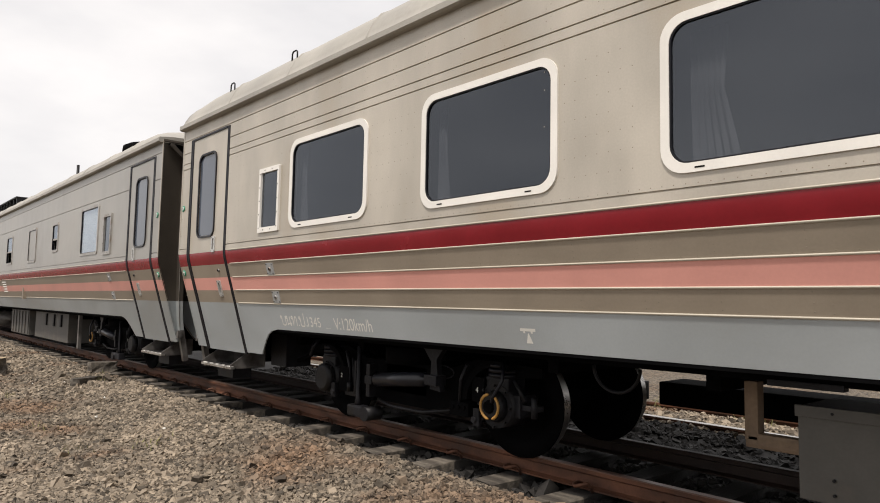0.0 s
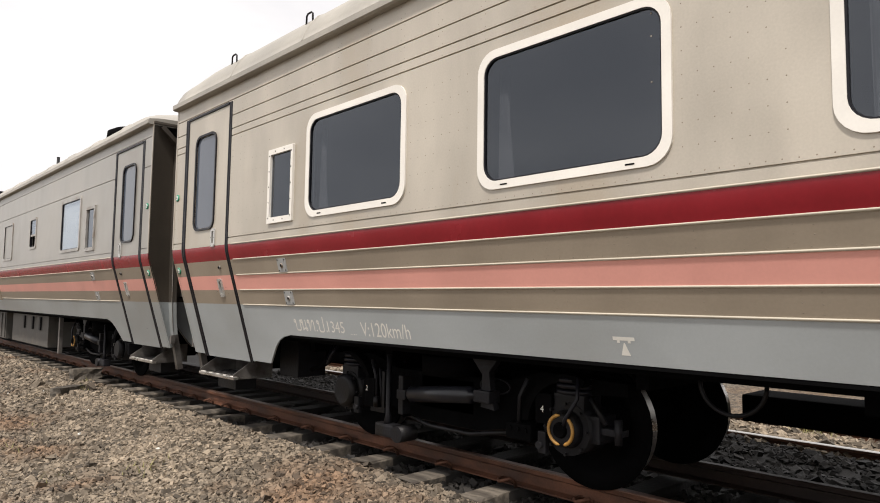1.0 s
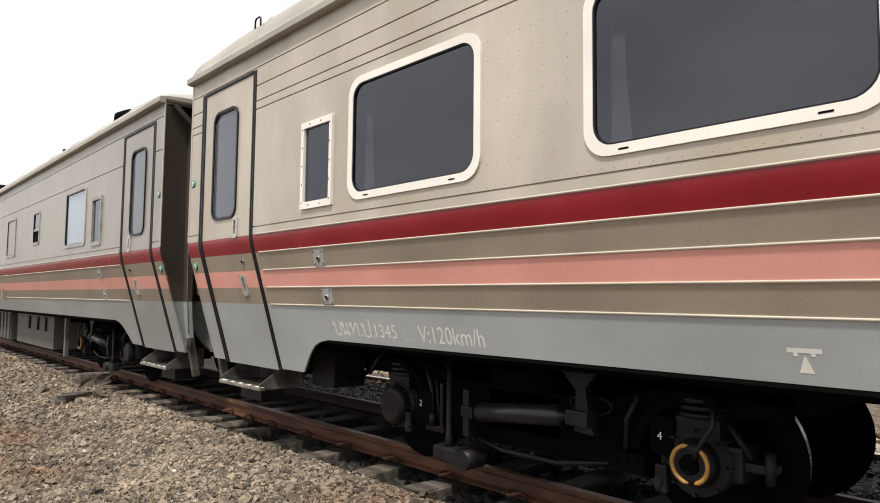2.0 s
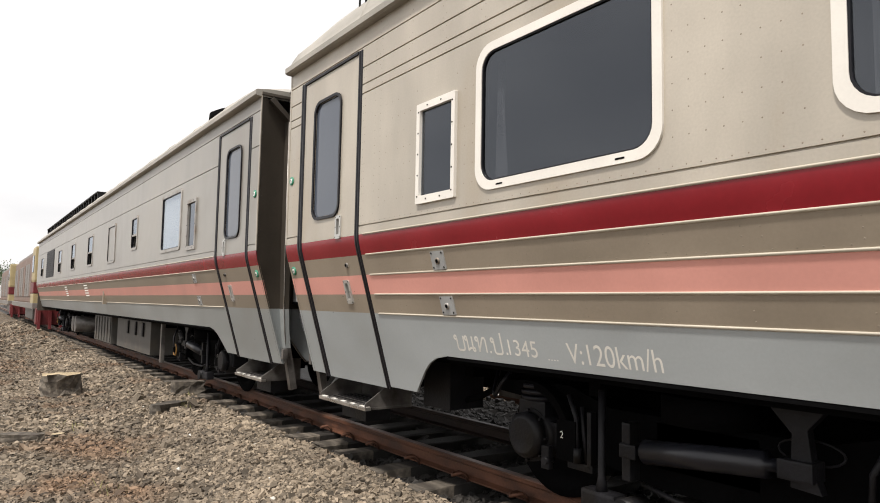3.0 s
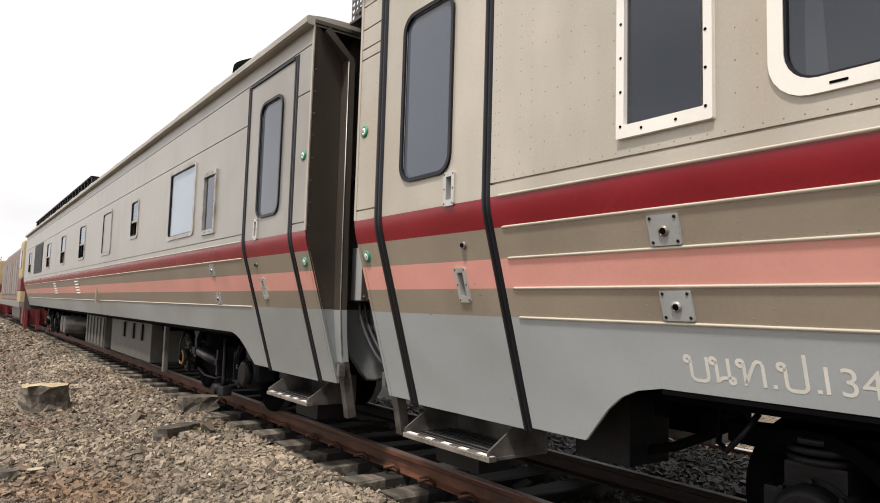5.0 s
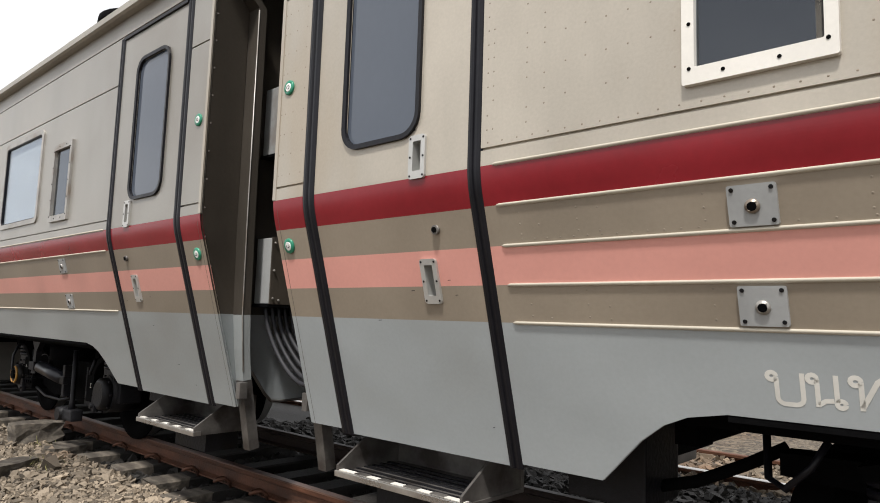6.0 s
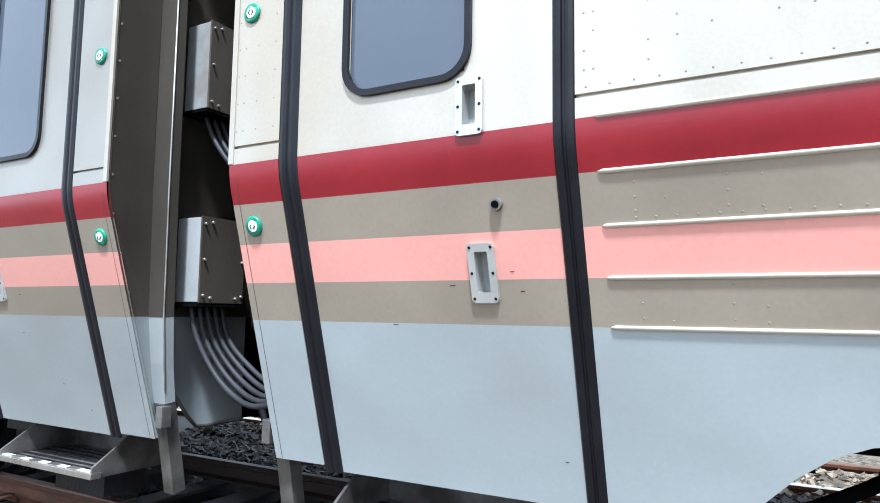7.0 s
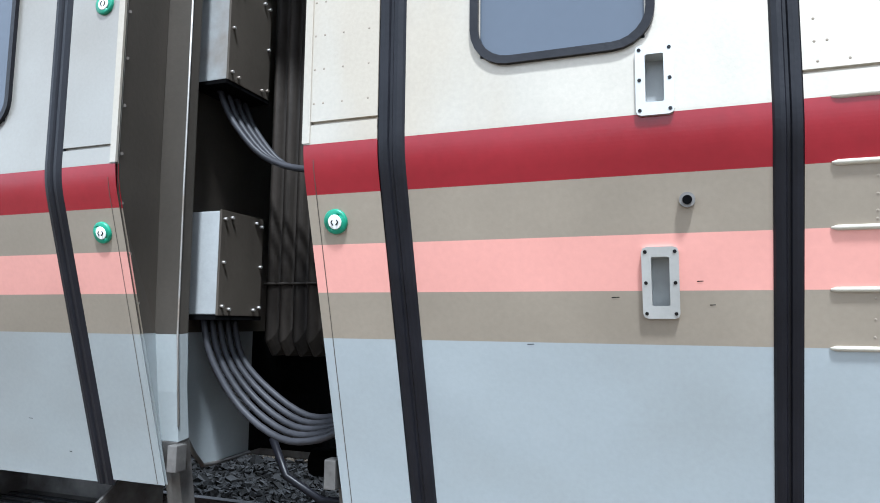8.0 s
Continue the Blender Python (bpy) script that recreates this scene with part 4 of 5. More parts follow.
def ground_z(x, y):
    d = abs(x - line_x(y))
    if d < 0.93:
        z = 0.115
    elif d < 1.15:
        z = 0.165
    elif d < 2.3:
        s = (d - 1.15) / 1.15
        z = 0.165 * (1 - s * s * (3 - 2 * s))
    else:
        z = 0.0
    if abs(x - 8.1) < 1.2 and x > 6.9:
        z = max(z, 0.04)
    return z + 0.03 * noise.noise((x * 0.6, y * 0.6, 0.0)) * min(1.0, max(0.0, (d - 0.9)))


def build_ground():
    near = [-2 + 0.2 * k for k in range(61)]
    xs = [-900, -400, -180, -80, -40, -20, -10, -6, -4, -3] + near + [11, 13, 17, 24, 40, 80, 180, 400, 900]
    ys = [-900, -400, -150, -60, -25, -12, -8, -5, -3] + [-2 + 0.3 * k for k in range(110)] + [32 + k * 2 for k in range(15)] + [64, 75, 95, 130, 200, 400, 900]
    verts = [(x, y, ground_z(x, y) if abs(x) < 30 and -30 < y < 140 else 0.0) for y in ys for x in xs]
    w = len(xs)
    faces = [(j * w + i, j * w + i + 1, (j + 1) * w + i + 1, (j + 1) * w + i) for j in range(len(ys) - 1) for i in range(w - 1)]
    me = bpy.data.meshes.new("ground")
    me.from_pydata(verts, [], faces)
    me.materials.append(GRAVEL)
    me.materials.append(SHADED_STONE)
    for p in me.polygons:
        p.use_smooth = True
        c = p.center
        # Faces below and past the coaches get the stone with shade painted in.
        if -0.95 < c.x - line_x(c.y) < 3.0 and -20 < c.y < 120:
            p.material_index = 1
    tagged(new("ground", me), "grey-brown gravel ground with ballast shoulder", "ground", kind="structure")


build_ground()


def build_track(name, shift, y0, y1, sleepers, label):
    root = empty(name, pose(0, 0, 0), label, "railway track", kind="structure")
    sec = [(-0.055, 0.212), (-0.055, 0.222), (-0.012, 0.236), (-0.009, 0.300), (-0.032, 0.312), (-0.033, 0.338), (-0.027, 0.345),
           (0.027, 0.345), (0.033, 0.338), (0.032, 0.312), (0.009, 0.300), (0.012, 0.236), (0.055, 0.222), (0.055, 0.212)]
    ys = [y0, 0, 4, 7.7, 8.5, 14, 20, 26, 31, 36, 45, 60, y1]
    for s in (-0.533, 0.533):
        bm = bmesh.new()
        cols = [[bm.verts.new((line_x(y) + shift + s + dx, y, z)) for dx, z in sec] for y in ys]
        for a, b in zip(cols, cols[1:]):
            for k in range(len(sec)):
                f = bm.faces.new((a[k], a[(k + 1) % len(sec)], b[(k + 1) % len(sec)], b[k]))
                f.material_index = 1 if k in (5, 6, 7) else 0
        part("rail", bm, [RUST, RAILTOP], root, "rusty steel rail")
    return root


track = build_track("track", 0.0, -16, 110, True, "rusty metre-gauge track on weathered timber sleepers")
side_track = build_track("side_track", 3.62, -16, 110, False, "rail of the next track beyond the coaches")
# Far rail is coloured near black to stand for the shade beneath.
for k, slot in ((0, SHADED_RAIL), (1, SHADED_RAIL)):
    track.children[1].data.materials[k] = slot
for k, rail in enumerate(side_track.children):
    rail.data.materials[1] = STEEL if k == 0 else RUST
    rail.location.z = -0.22

# sleepers: a rough-edged timber, laid out along the line
rng = random.Random(11)
sleeper_meshes = []
for k in range(5):
    bm = bmesh.new()
    box(bm, -0.95, 0.95, -0.105, 0.105, 0.05, 0.207)
    bmesh.ops.subdivide_edges(bm, edges=[e for e in bm.edges if abs(e.verts[0].co.x - e.verts[1].co.x) > 1], cuts=6)
    bmesh.ops.bevel(bm, geom=[e for e in bm.edges if e.calc_face_angle(0) > 1], offset=0.012, segments=1, affect="EDGES")
    for v in bm.verts:
        v.co += Vector((rng.uniform(-0.02, 0.02), rng.uniform(-0.009, 0.009), rng.uniform(-0.008, 0.001)))
    me = bpy.data.meshes.new("sleeper")
    bmesh.ops.recalc_face_normals(bm, faces=bm.faces)
    bm.to_mesh(me)
    bm.free()
    me.materials.append(WOOD)
    me.materials.append(SHADED_WOOD)
    # All but the near sleeper end is painted as dark as its shade.
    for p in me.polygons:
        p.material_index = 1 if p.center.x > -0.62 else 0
    sleeper_meshes.append(me)
clip = bmesh.new()
tube(clip, [(0.0, -0.06, 0.20), (-0.015, -0.06, 0.240), (-0.05, -0.054, 0.268), (-0.08, -0.024, 0.258), (-0.08, 0.024, 0.240), (-0.05, 0.054, 0.246), (0.0, 0.054, 0.25), (0.02, 0.036, 0.24)], 0.0125, 6)
clip_mesh = bpy.data.meshes.new("rail_clip")
clip.to_mesh(clip_mesh)
clip.free()
clip_mesh.materials.append(RUST)
ys = []
y = -5.2
while y < 62:
    ys.append(y)
    y += 0.62 if not 6.6 < y < 9.3 else 0.45
for y in ys:
    s = new("sleeper", rng.choice(sleeper_meshes))
    s.parent = track
    s.location = (line_x(y) + rng.uniform(-0.06, 0.05), y, rng.uniform(-0.012, 0.0))
    s.rotation_euler = (0, 0, rng.uniform(-0.04, 0.04) - (radians(0.3) if y > 7.7 else 0))
    if y < 24:
        for dx in (-0.533 - 0.05,):
            c = new("rail_clip", clip_mesh)
            c.parent = track
            c.location = (line_x(y) + dx, y, 0.0)

# ---- bogies ----
def bogie(m, side):
    """A two-axle bogie: x from the coach's side into it, y along it, middle at y = 0."""
    SIDE[0] = side
    root = empty("bogie", m, "black two-axle bogie standing on the rails, shade in its colour", "bogie", "bogies under the coaches")
    R, ZA = 0.368, 0.713
    for yc in (-1.09, 1.09):
        for xw in (0.80, 1.87):
            bm = bmesh.new()
            out = -1 if xw < 1.4 else 1
            prof = [(0.0, 0.05), (0.0, 0.10), (-0.03, 0.13), (-0.02, 0.26), (-0.045, 0.29), (-0.05, R - 0.012), (-0.04, R), (0.05, R + 0.004), (0.065, R + 0.028), (0.08, R + 0.025), (0.085, 0.28), (0.03, 0.25), (0.04, 0.12), (0.06, 0.10), (0.06, 0.05)]
            rings = []
            for k in range(40):
                a = math.tau * k / 40
                rings.append([bm.verts.new((xw + 0.09 - out * -px if out < 0 else xw + 0.04 - px, yc + r * math.cos(a), ZA + r * math.sin(a))) for px, r in prof])
            for k in range(40):
                p, q = rings[k], rings[(k + 1) % 40]
                for j in range(len(prof) - 1):
                    f = bm.faces.new((p[j], p[j + 1], q[j + 1], q[j]))
                    f.material_index = 1 if 5 <= j <= 6 else 0
                    f.smooth = True
            part("wheel", bm, [BLACK, STEEL], root, "dark steel wheel with bright worn rim")
        bm = bmesh.new()
        tube(bm, [(0.55, yc, ZA), (2.25, yc, ZA)], 0.07, 16)
        part("axle", bm, BLACK, root)
        for near in (True, False):
            bm = bmesh.new()
            x0 = 0.50 if near else 2.02
            tube(bm, [(x0 + 0.05, yc, ZA), (x0 + 0.28, yc, ZA)], 0.155, 24)
            box(bm, x0 + 0.08, x0 + 0.26, yc - 0.2, yc + 0.2, ZA - 0.07, ZA + 0.09, 0.02)
            box(bm, x0 + 0.06, x0 + 0.24, yc - 0.11, yc + 0.11, ZA + 0.10, ZA + 0.20, 0.015)
            ab = part("axle_box", bm, BOGIE, root, "black axle box")
            bm = bmesh.new()
            tube(bm, [(x0 + 0.06, yc, ZA), (x0, yc, ZA), (x0 - 0.02, yc, ZA)], [0.115, 0.10, 0.07] if near and yc > 0 else [0.135, 0.13, 0.10], 24)
            cover = part("axle_cap", bm, BOGIE, ab, "round black bearing cap")
            bm = bmesh.new()
            for k in range(8):
                a = math.tau * k / 8
                tube(bm, [(x0 + 0.04, yc + 0.145 * math.cos(a), ZA + 0.145 * math.sin(a)), (x0 + 0.02, yc + 0.145 * math.cos(a), ZA + 0.145 * math.sin(a))], 0.009, 6)
                part("cap_bolt", bm, BOGIE, ab)
                bm = bmesh.new()
            bm.free()
            if near and yc > 0:
                bm = bmesh.new()
                for a0, a1 in ((95, 265), (-75, 60)):
                    tube(bm, [(x0 - 0.018, yc + 0.085 * math.cos(radians(a)), ZA + 0.085 * math.sin(radians(a))) for a in [a0 + (a1 - a0) * k / 14 for k in range(15)]], [0.004] + [0.011] * 13 + [0.004], 6)
                part("speed_ring", bm, YELLOW, ab, "worn yellow painted ring")
                bm = bmesh.new()
                tube(bm, [(x0 - 0.015, yc, ZA), (x0 - 0.04, yc, ZA)], [0.05, 0.04], 12)
                part("axle_hub", bm, BLACK, ab)
            # spring stack above each box
            bm = bmesh.new()
            for k in range(3):
                tube(bm, [(x0 + 0.15, yc, ZA + 0.2 + k * 0.035), (x0 + 0.15, yc, ZA + 0.225 + k * 0.035)], 0.125, 18)
            part("spring_pad", bm, RUBBER, root)
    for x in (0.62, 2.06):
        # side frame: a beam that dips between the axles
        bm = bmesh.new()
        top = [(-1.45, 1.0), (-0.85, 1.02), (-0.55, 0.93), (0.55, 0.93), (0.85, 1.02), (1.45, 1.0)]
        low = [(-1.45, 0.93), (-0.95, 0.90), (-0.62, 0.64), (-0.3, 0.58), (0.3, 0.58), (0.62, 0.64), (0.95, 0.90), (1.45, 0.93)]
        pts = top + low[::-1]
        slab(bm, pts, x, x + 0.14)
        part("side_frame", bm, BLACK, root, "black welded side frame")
    for yc in (-1.09, 1.09):
        bm = bmesh.new()
        sgn = 1 if yc < 0 else -1
        arc = [(yc + sgn * 0.33 * math.cos(radians(a)), 0.70 + 0.33 * math.sin(radians(a))) for a in range(5, 125, 12)]
        inner = [(yc + sgn * 0.285 * math.cos(radians(a)), 0.70 + 0.285 * math.sin(radians(a))) for a in range(5, 125, 12)]
        slab(bm, arc + inner[::-1], 0.535, 0.66)
        part("frame_arch", bm, BLACK, root, "curved horn of the side frame")
        bm = bmesh.new()
        tube(bm, [(0.56, yc + sgn * 0.30, 0.98), (0.55, yc + sgn * 0.36, 0.86), (0.55, yc + sgn * 0.37, 0.64)], [0.016, 0.014, 0.014], 8)
        tube(bm, [(0.55, yc + sgn * 0.37, 0.70), (0.55, yc + sgn * 0.37, 0.62)], 0.024, 10)
        part("guide_rod", bm, BOGIE, root)
        bm = bmesh.new()
        box(bm, 0.51, 0.55, yc + sgn * 0.16 - 0.03, yc + sgn * 0.16 + 0.03, 0.55, 0.68, 0.008)
        tube(bm, [(0.49, yc + sgn * 0.17, 0.60), (0.56, yc + sgn * 0.17, 0.60)], 0.022, 10)
        part("link_eye", bm, BOGIE, root)
    bm = bmesh.new()
    tube(bm, [(0.56, -0.30, 0.60), (0.545, -0.1, 0.565), (0.545, 0.3, 0.565), (0.56, 0.62, 0.62)], 0.013, 8)
    part("brake_rod", bm, BOGIE, root)
    # lettered end plate, swing link, damper and bracket on the near side
    bm = bmesh.new()
    box(bm, 0.46, 0.56, -0.62, -0.40, 0.43, 0.53, 0.02)
    tube(bm, [(0.44, -0.34, 0.475), (0.60, -0.34, 0.475)], 0.06, 16)
    box(bm, 0.48, 0.55, -0.52, -0.32, 0.44, 0.52, 0.015)
    foot = part("swing_foot", bm, BOGIE, root, "cast swing-link foot")
    bm = bmesh.new()
    tube(bm, [(0.50, -0.51, 0.52), (0.50, -0.51, 0.60), (0.50, -0.505, 1.04)], [0.035, 0.02, 0.02], 10)
    part("swing_link", bm, BOGIE, root, "upright steel swing link")
    bm = bmesh.new()
    tube(bm, [(0.50, -0.32, 0.765), (0.50, -0.24, 0.775), (0.50, -0.238, 0.775), (0.50, 0.36, 0.835), (0.50, 0.362, 0.835), (0.50, 0.47, 0.845)], [0.025, 0.025, 0.058, 0.058, 0.028, 0.028], 18)
    part("damper", bm, surface("blue_black_damper_paint", (0.014, 0.015, 0.020), 0.15, 0.35, 0.1, 6, 60, 0.05), root, "blue-black yaw damper")
    bm = bmesh.new()
    box(bm, 0.47, 0.55, -0.36, -0.31, 0.62, 0.90, 0.008)
    box(bm, 0.46, 0.56, -0.37, -0.27, 0.73, 0.80, 0.01)
    part("damper_lug", bm, BOGIE, root)
    bm = bmesh.new()
    slab(bm, [(0.38, 1.08), (0.60, 1.08), (0.53, 1.0), (0.55, 0.84), (0.58, 0.76), (0.46, 0.77), (0.47, 0.98)], 0.48, 0.53)
    box(bm, 0.45, 0.56, 0.42, 0.56, 0.80, 0.88, 0.01)
    part("damper_bracket", bm, BOGIE, root, "black damper bracket")
    bm = bmesh.new()
    box(bm, 0.52, 0.72, 0.64, 0.84, 0.60, 0.70, 0.012)
    for k in range(3):
        tube(bm, [(0.52, 0.68 + k * 0.06, 0.665), (0.508, 0.68 + k * 0.06, 0.665)], 0.015, 8)
    part("frame_bracket", bm, BLACK, root)
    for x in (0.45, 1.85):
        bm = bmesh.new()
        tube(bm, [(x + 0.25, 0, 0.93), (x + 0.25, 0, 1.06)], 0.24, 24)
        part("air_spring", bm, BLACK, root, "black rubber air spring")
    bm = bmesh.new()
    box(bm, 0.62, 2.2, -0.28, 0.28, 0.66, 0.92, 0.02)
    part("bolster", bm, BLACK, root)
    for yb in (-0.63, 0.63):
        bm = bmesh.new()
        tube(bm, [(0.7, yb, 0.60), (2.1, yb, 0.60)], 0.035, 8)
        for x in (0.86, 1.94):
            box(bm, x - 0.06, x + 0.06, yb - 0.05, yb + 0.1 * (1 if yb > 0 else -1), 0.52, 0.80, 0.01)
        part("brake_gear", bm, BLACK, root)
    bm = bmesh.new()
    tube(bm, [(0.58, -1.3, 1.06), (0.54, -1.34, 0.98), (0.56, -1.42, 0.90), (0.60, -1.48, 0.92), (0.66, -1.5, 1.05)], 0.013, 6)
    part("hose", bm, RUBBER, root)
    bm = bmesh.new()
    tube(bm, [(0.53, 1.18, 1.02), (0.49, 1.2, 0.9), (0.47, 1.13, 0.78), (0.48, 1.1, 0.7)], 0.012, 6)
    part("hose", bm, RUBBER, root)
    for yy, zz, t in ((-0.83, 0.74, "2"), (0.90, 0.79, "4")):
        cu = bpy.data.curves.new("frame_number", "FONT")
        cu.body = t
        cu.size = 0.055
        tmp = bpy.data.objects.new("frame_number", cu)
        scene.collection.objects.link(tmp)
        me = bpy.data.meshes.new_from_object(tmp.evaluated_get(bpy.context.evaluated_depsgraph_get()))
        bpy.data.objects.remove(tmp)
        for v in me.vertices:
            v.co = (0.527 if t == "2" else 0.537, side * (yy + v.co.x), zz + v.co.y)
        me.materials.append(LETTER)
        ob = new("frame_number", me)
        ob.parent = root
    # Added black box fills the space between the wheels to keep it dark.
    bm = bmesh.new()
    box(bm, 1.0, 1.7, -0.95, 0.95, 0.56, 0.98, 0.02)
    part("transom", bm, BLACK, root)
    bm = bmesh.new()
    tube(bm, [(0.585, -0.72, 0.92), (0.575, -0.70, 0.80), (0.58, -0.68, 0.62)], 0.012, 6)
    part("pipe", bm, BOGIE, root)
    bm = bmesh.new()
    box(bm, 0.555, 0.60, -0.80, -0.62, 0.58, 0.62, 0.008)
    box(bm, 0.555, 0.60, -0.66, -0.63, 0.60, 0.90, 0.006)
    part("guide_bracket", bm, BOGIE, root)
    bm = bmesh.new()
    tube(bm, [(0.572, 0.50 + 0.13 * math.cos(k * 0.3142), 0.90 + 0.05 * math.sin(k * 0.3142)) for k in range(21)], 0.005, 6)
    part("frame_slot_rim", bm, BOGIE, root)
    bm = bmesh.new()
    box(bm, 0.60, 0.68, 1.24, 1.42, 0.70, 0.74, 0.01)
    tube(bm, [(0.60, 1.40, 0.66), (0.60, 1.40, 0.80)], 0.022, 10)
    tube(bm, [(0.60, 1.22, 0.90), (0.60, 1.32, 0.76)], 0.016, 8)
    part("steady_arm", bm, BOGIE, root)
    bm = bmesh.new()
    box(bm, 0.53, 0.55, -0.86, -0.72, 0.62, 0.84, 0.005)
    part("number_bracket", bm, BLACK, root)
    bm = bmesh.new()
    box(bm, 0.54, 0.56, 0.86, 0.98, 0.72, 0.90, 0.005)
    part("number_bracket", bm, BLACK, root)
    SIDE[0] = 1.0
    return root


def along(m, u, side):
    return m @ pose(0, side * u, 0)


bogie(along(COACH_A, 3.50, -1), -1.0)
bogie(along(COACH_A, 18.6, -1), -1.0)
bogie(along(COACH_B, 3.50, 1), 1.0)
bogie(along(COACH_B, 18.6, 1), 1.0)

# ---- gangway bellows between the coaches ----
bm = bmesh.new()
folds, steps = 9, 8
x0, x1, z1 = 3.87, 5.13, 3.42
loops = []
for k in range(folds * steps + 1):
    y = 7.46 + (8.06 - 7.46) * k / (folds * steps)
    bulge = abs(math.sin(math.pi * k / steps)) ** 0.6
    o = 0.05 * (1 - bulge)
    z0 = 1.30 + 0.07 * (1 - bulge)
    loops.append([bm.verts.new((xx, y, zz)) for xx, zz in ((x0 + o + 0.05, z0), (x0 + o, z0 + 0.06), (x0 + o, z1 - o - 0.12), (x0 + o + 0.12, z1 - o), (x1 - o - 0.12, z1 - o), (x1 - o, z1 - o - 0.12), (x1 - o, z0 + 0.06), (x1 - o - 0.05, z0))])
for a, b in zip(loops, loops[1:]):
    for i in range(8):
        bm.faces.new((a[i], a[(i + 1) % 8], b[(i + 1) % 8], b[i])).smooth = i in (1, 5)
bellows = part("gangway_bellows", bm, BELLOWS)
tagged(bellows, "black folded rubber gangway bellows between coaches", "gangway bellows")
for k in range(folds):
    bm = bmesh.new()
    y = 7.46 + 0.6 * (k + 0.5) / folds
    tube(bm, [(x0 + 0.03, y - 0.03, 1.60), (x0 - 0.006, y - 0.012, 1.60), (x0 - 0.006, y + 0.012, 1.60), (x0 + 0.03, y + 0.03, 1.60)], 0.006, 6)
    part("tie_band", bm, BELLOWS, bellows)
bm = bmesh.new()
tube(bm, [(4.5, 7.35, 0.75), (4.5, 8.15, 0.75)], 0.07, 10)
box(bm, 4.36, 4.64, 7.62, 7.88, 0.62, 0.9, 0.03)
tagged(part("coupler", bm, BLACK), "black centre coupler joining the coaches", "coupler")
bm = bmesh.new()
tube(bm, [(3.95, 7.42, 1.0), (3.93, 7.50, 0.84), (3.94, 7.62, 0.74), (3.97, 7.80, 0.72), (3.98, 7.98, 0.80), (3.99, 8.06, 0.95)], 0.017, 8)
tagged(part("brake_hose", bm, RUBBER), "black brake hose hanging between coaches", "hose")
bm = bmesh.new()
box(bm, 3.36, 5.62, 7.44, 8.06, 3.478, 3.498, 0.004)
cover = part("gangway_roof", bm, FLANGE)
tagged(cover, "taupe steel cover over the gangway with perforated side plates", "gangway cover")


def perforated(x, ys, zs, r):
    """An upright plate with rows of round holes."""
    bm = bmesh.new()
    for y0, y1 in zip(ys, ys[1:]):
        for za, zb in zip(zs, zs[1:]):
            cy, cz = (y0 + y1) / 2, (za + zb) / 2
            for face_x in (x, x + 0.006):
                outer = [bm.verts.new((face_x, cy + (y1 - y0) / 2 * a, cz + (zb - za) / 2 * b)) for a, b in ((1, 0), (1, 1), (0, 1), (-1, 1), (-1, 0), (-1, -1), (0, -1), (1, -1))]
                inner = [bm.verts.new((face_x, cy + r * math.cos(math.pi * k / 4), cz + r * math.sin(math.pi * k / 4))) for k in range(8)]
                for k in range(8):
                    bm.faces.new((outer[k], outer[(k + 1) % 8], inner[(k + 1) % 8], inner[k]))
    return bm


for x in (3.37, 5.60):
    part("perforated_plate", perforated(x, [7.45 + 0.05 * k for k in range(13)], [3.498 + 0.05 * k for k in range(5)], 0.018), FLANGE, cover, "perforated steel side plate")
    bm = bmesh.new()
    box(bm, x - 0.01, x + 0.02, 7.44, 8.06, 3.698, 3.716, 0.003)
    part("plate_rail", bm, FLANGE, cover)
bm = bmesh.new()
box(bm, 3.39, 5.59, 7.47, 8.03, 3.50, 3.60, 0.03)
part("cover_box", bm, BOGIE, cover)

# ---- curtains hanging behind the coach windows ----
def curtain(u_hook, w, name="curtain"):
    bm = bmesh.new()
    n = 18
    top = [bm.verts.new((3.20 + 0.018 * math.sin(k * 2.1), 7.40 - (u_hook + 0.06 * k / n * w * 6), 2.80)) for k in range(n + 1)]
    mid = [bm.verts.new((3.20 + 0.02 * math.sin(k * 2.1 + 0.4), 7.40 - (u_hook + 0.05 * k / n * w * 6), 2.5)) for k in range(n + 1)]
    low = [bm.verts.new((3.20 + 0.03 * math.sin(k * 2.1 + 0.8), 7.40 - (u_hook + 0.075 * k / n * w * 6), 2.10)) for k in range(n + 1)]
    for a, b in ((top, mid), (mid, low)):
        for k in range(n):
            bm.faces.new((a[k], a[k + 1], b[k + 1], b[k])).smooth = True
    bmesh.ops.solidify(bm, geom=bm.faces[:], thickness=0.003)
    tagged(part(name, bm, CURTAIN), "pale gathered curtain hanging inside a coach window", "curtain", "coach curtains")


curtain(2.62, 0.12)
curtain(4.45, 0.2)
curtain(6.29, 0.55)

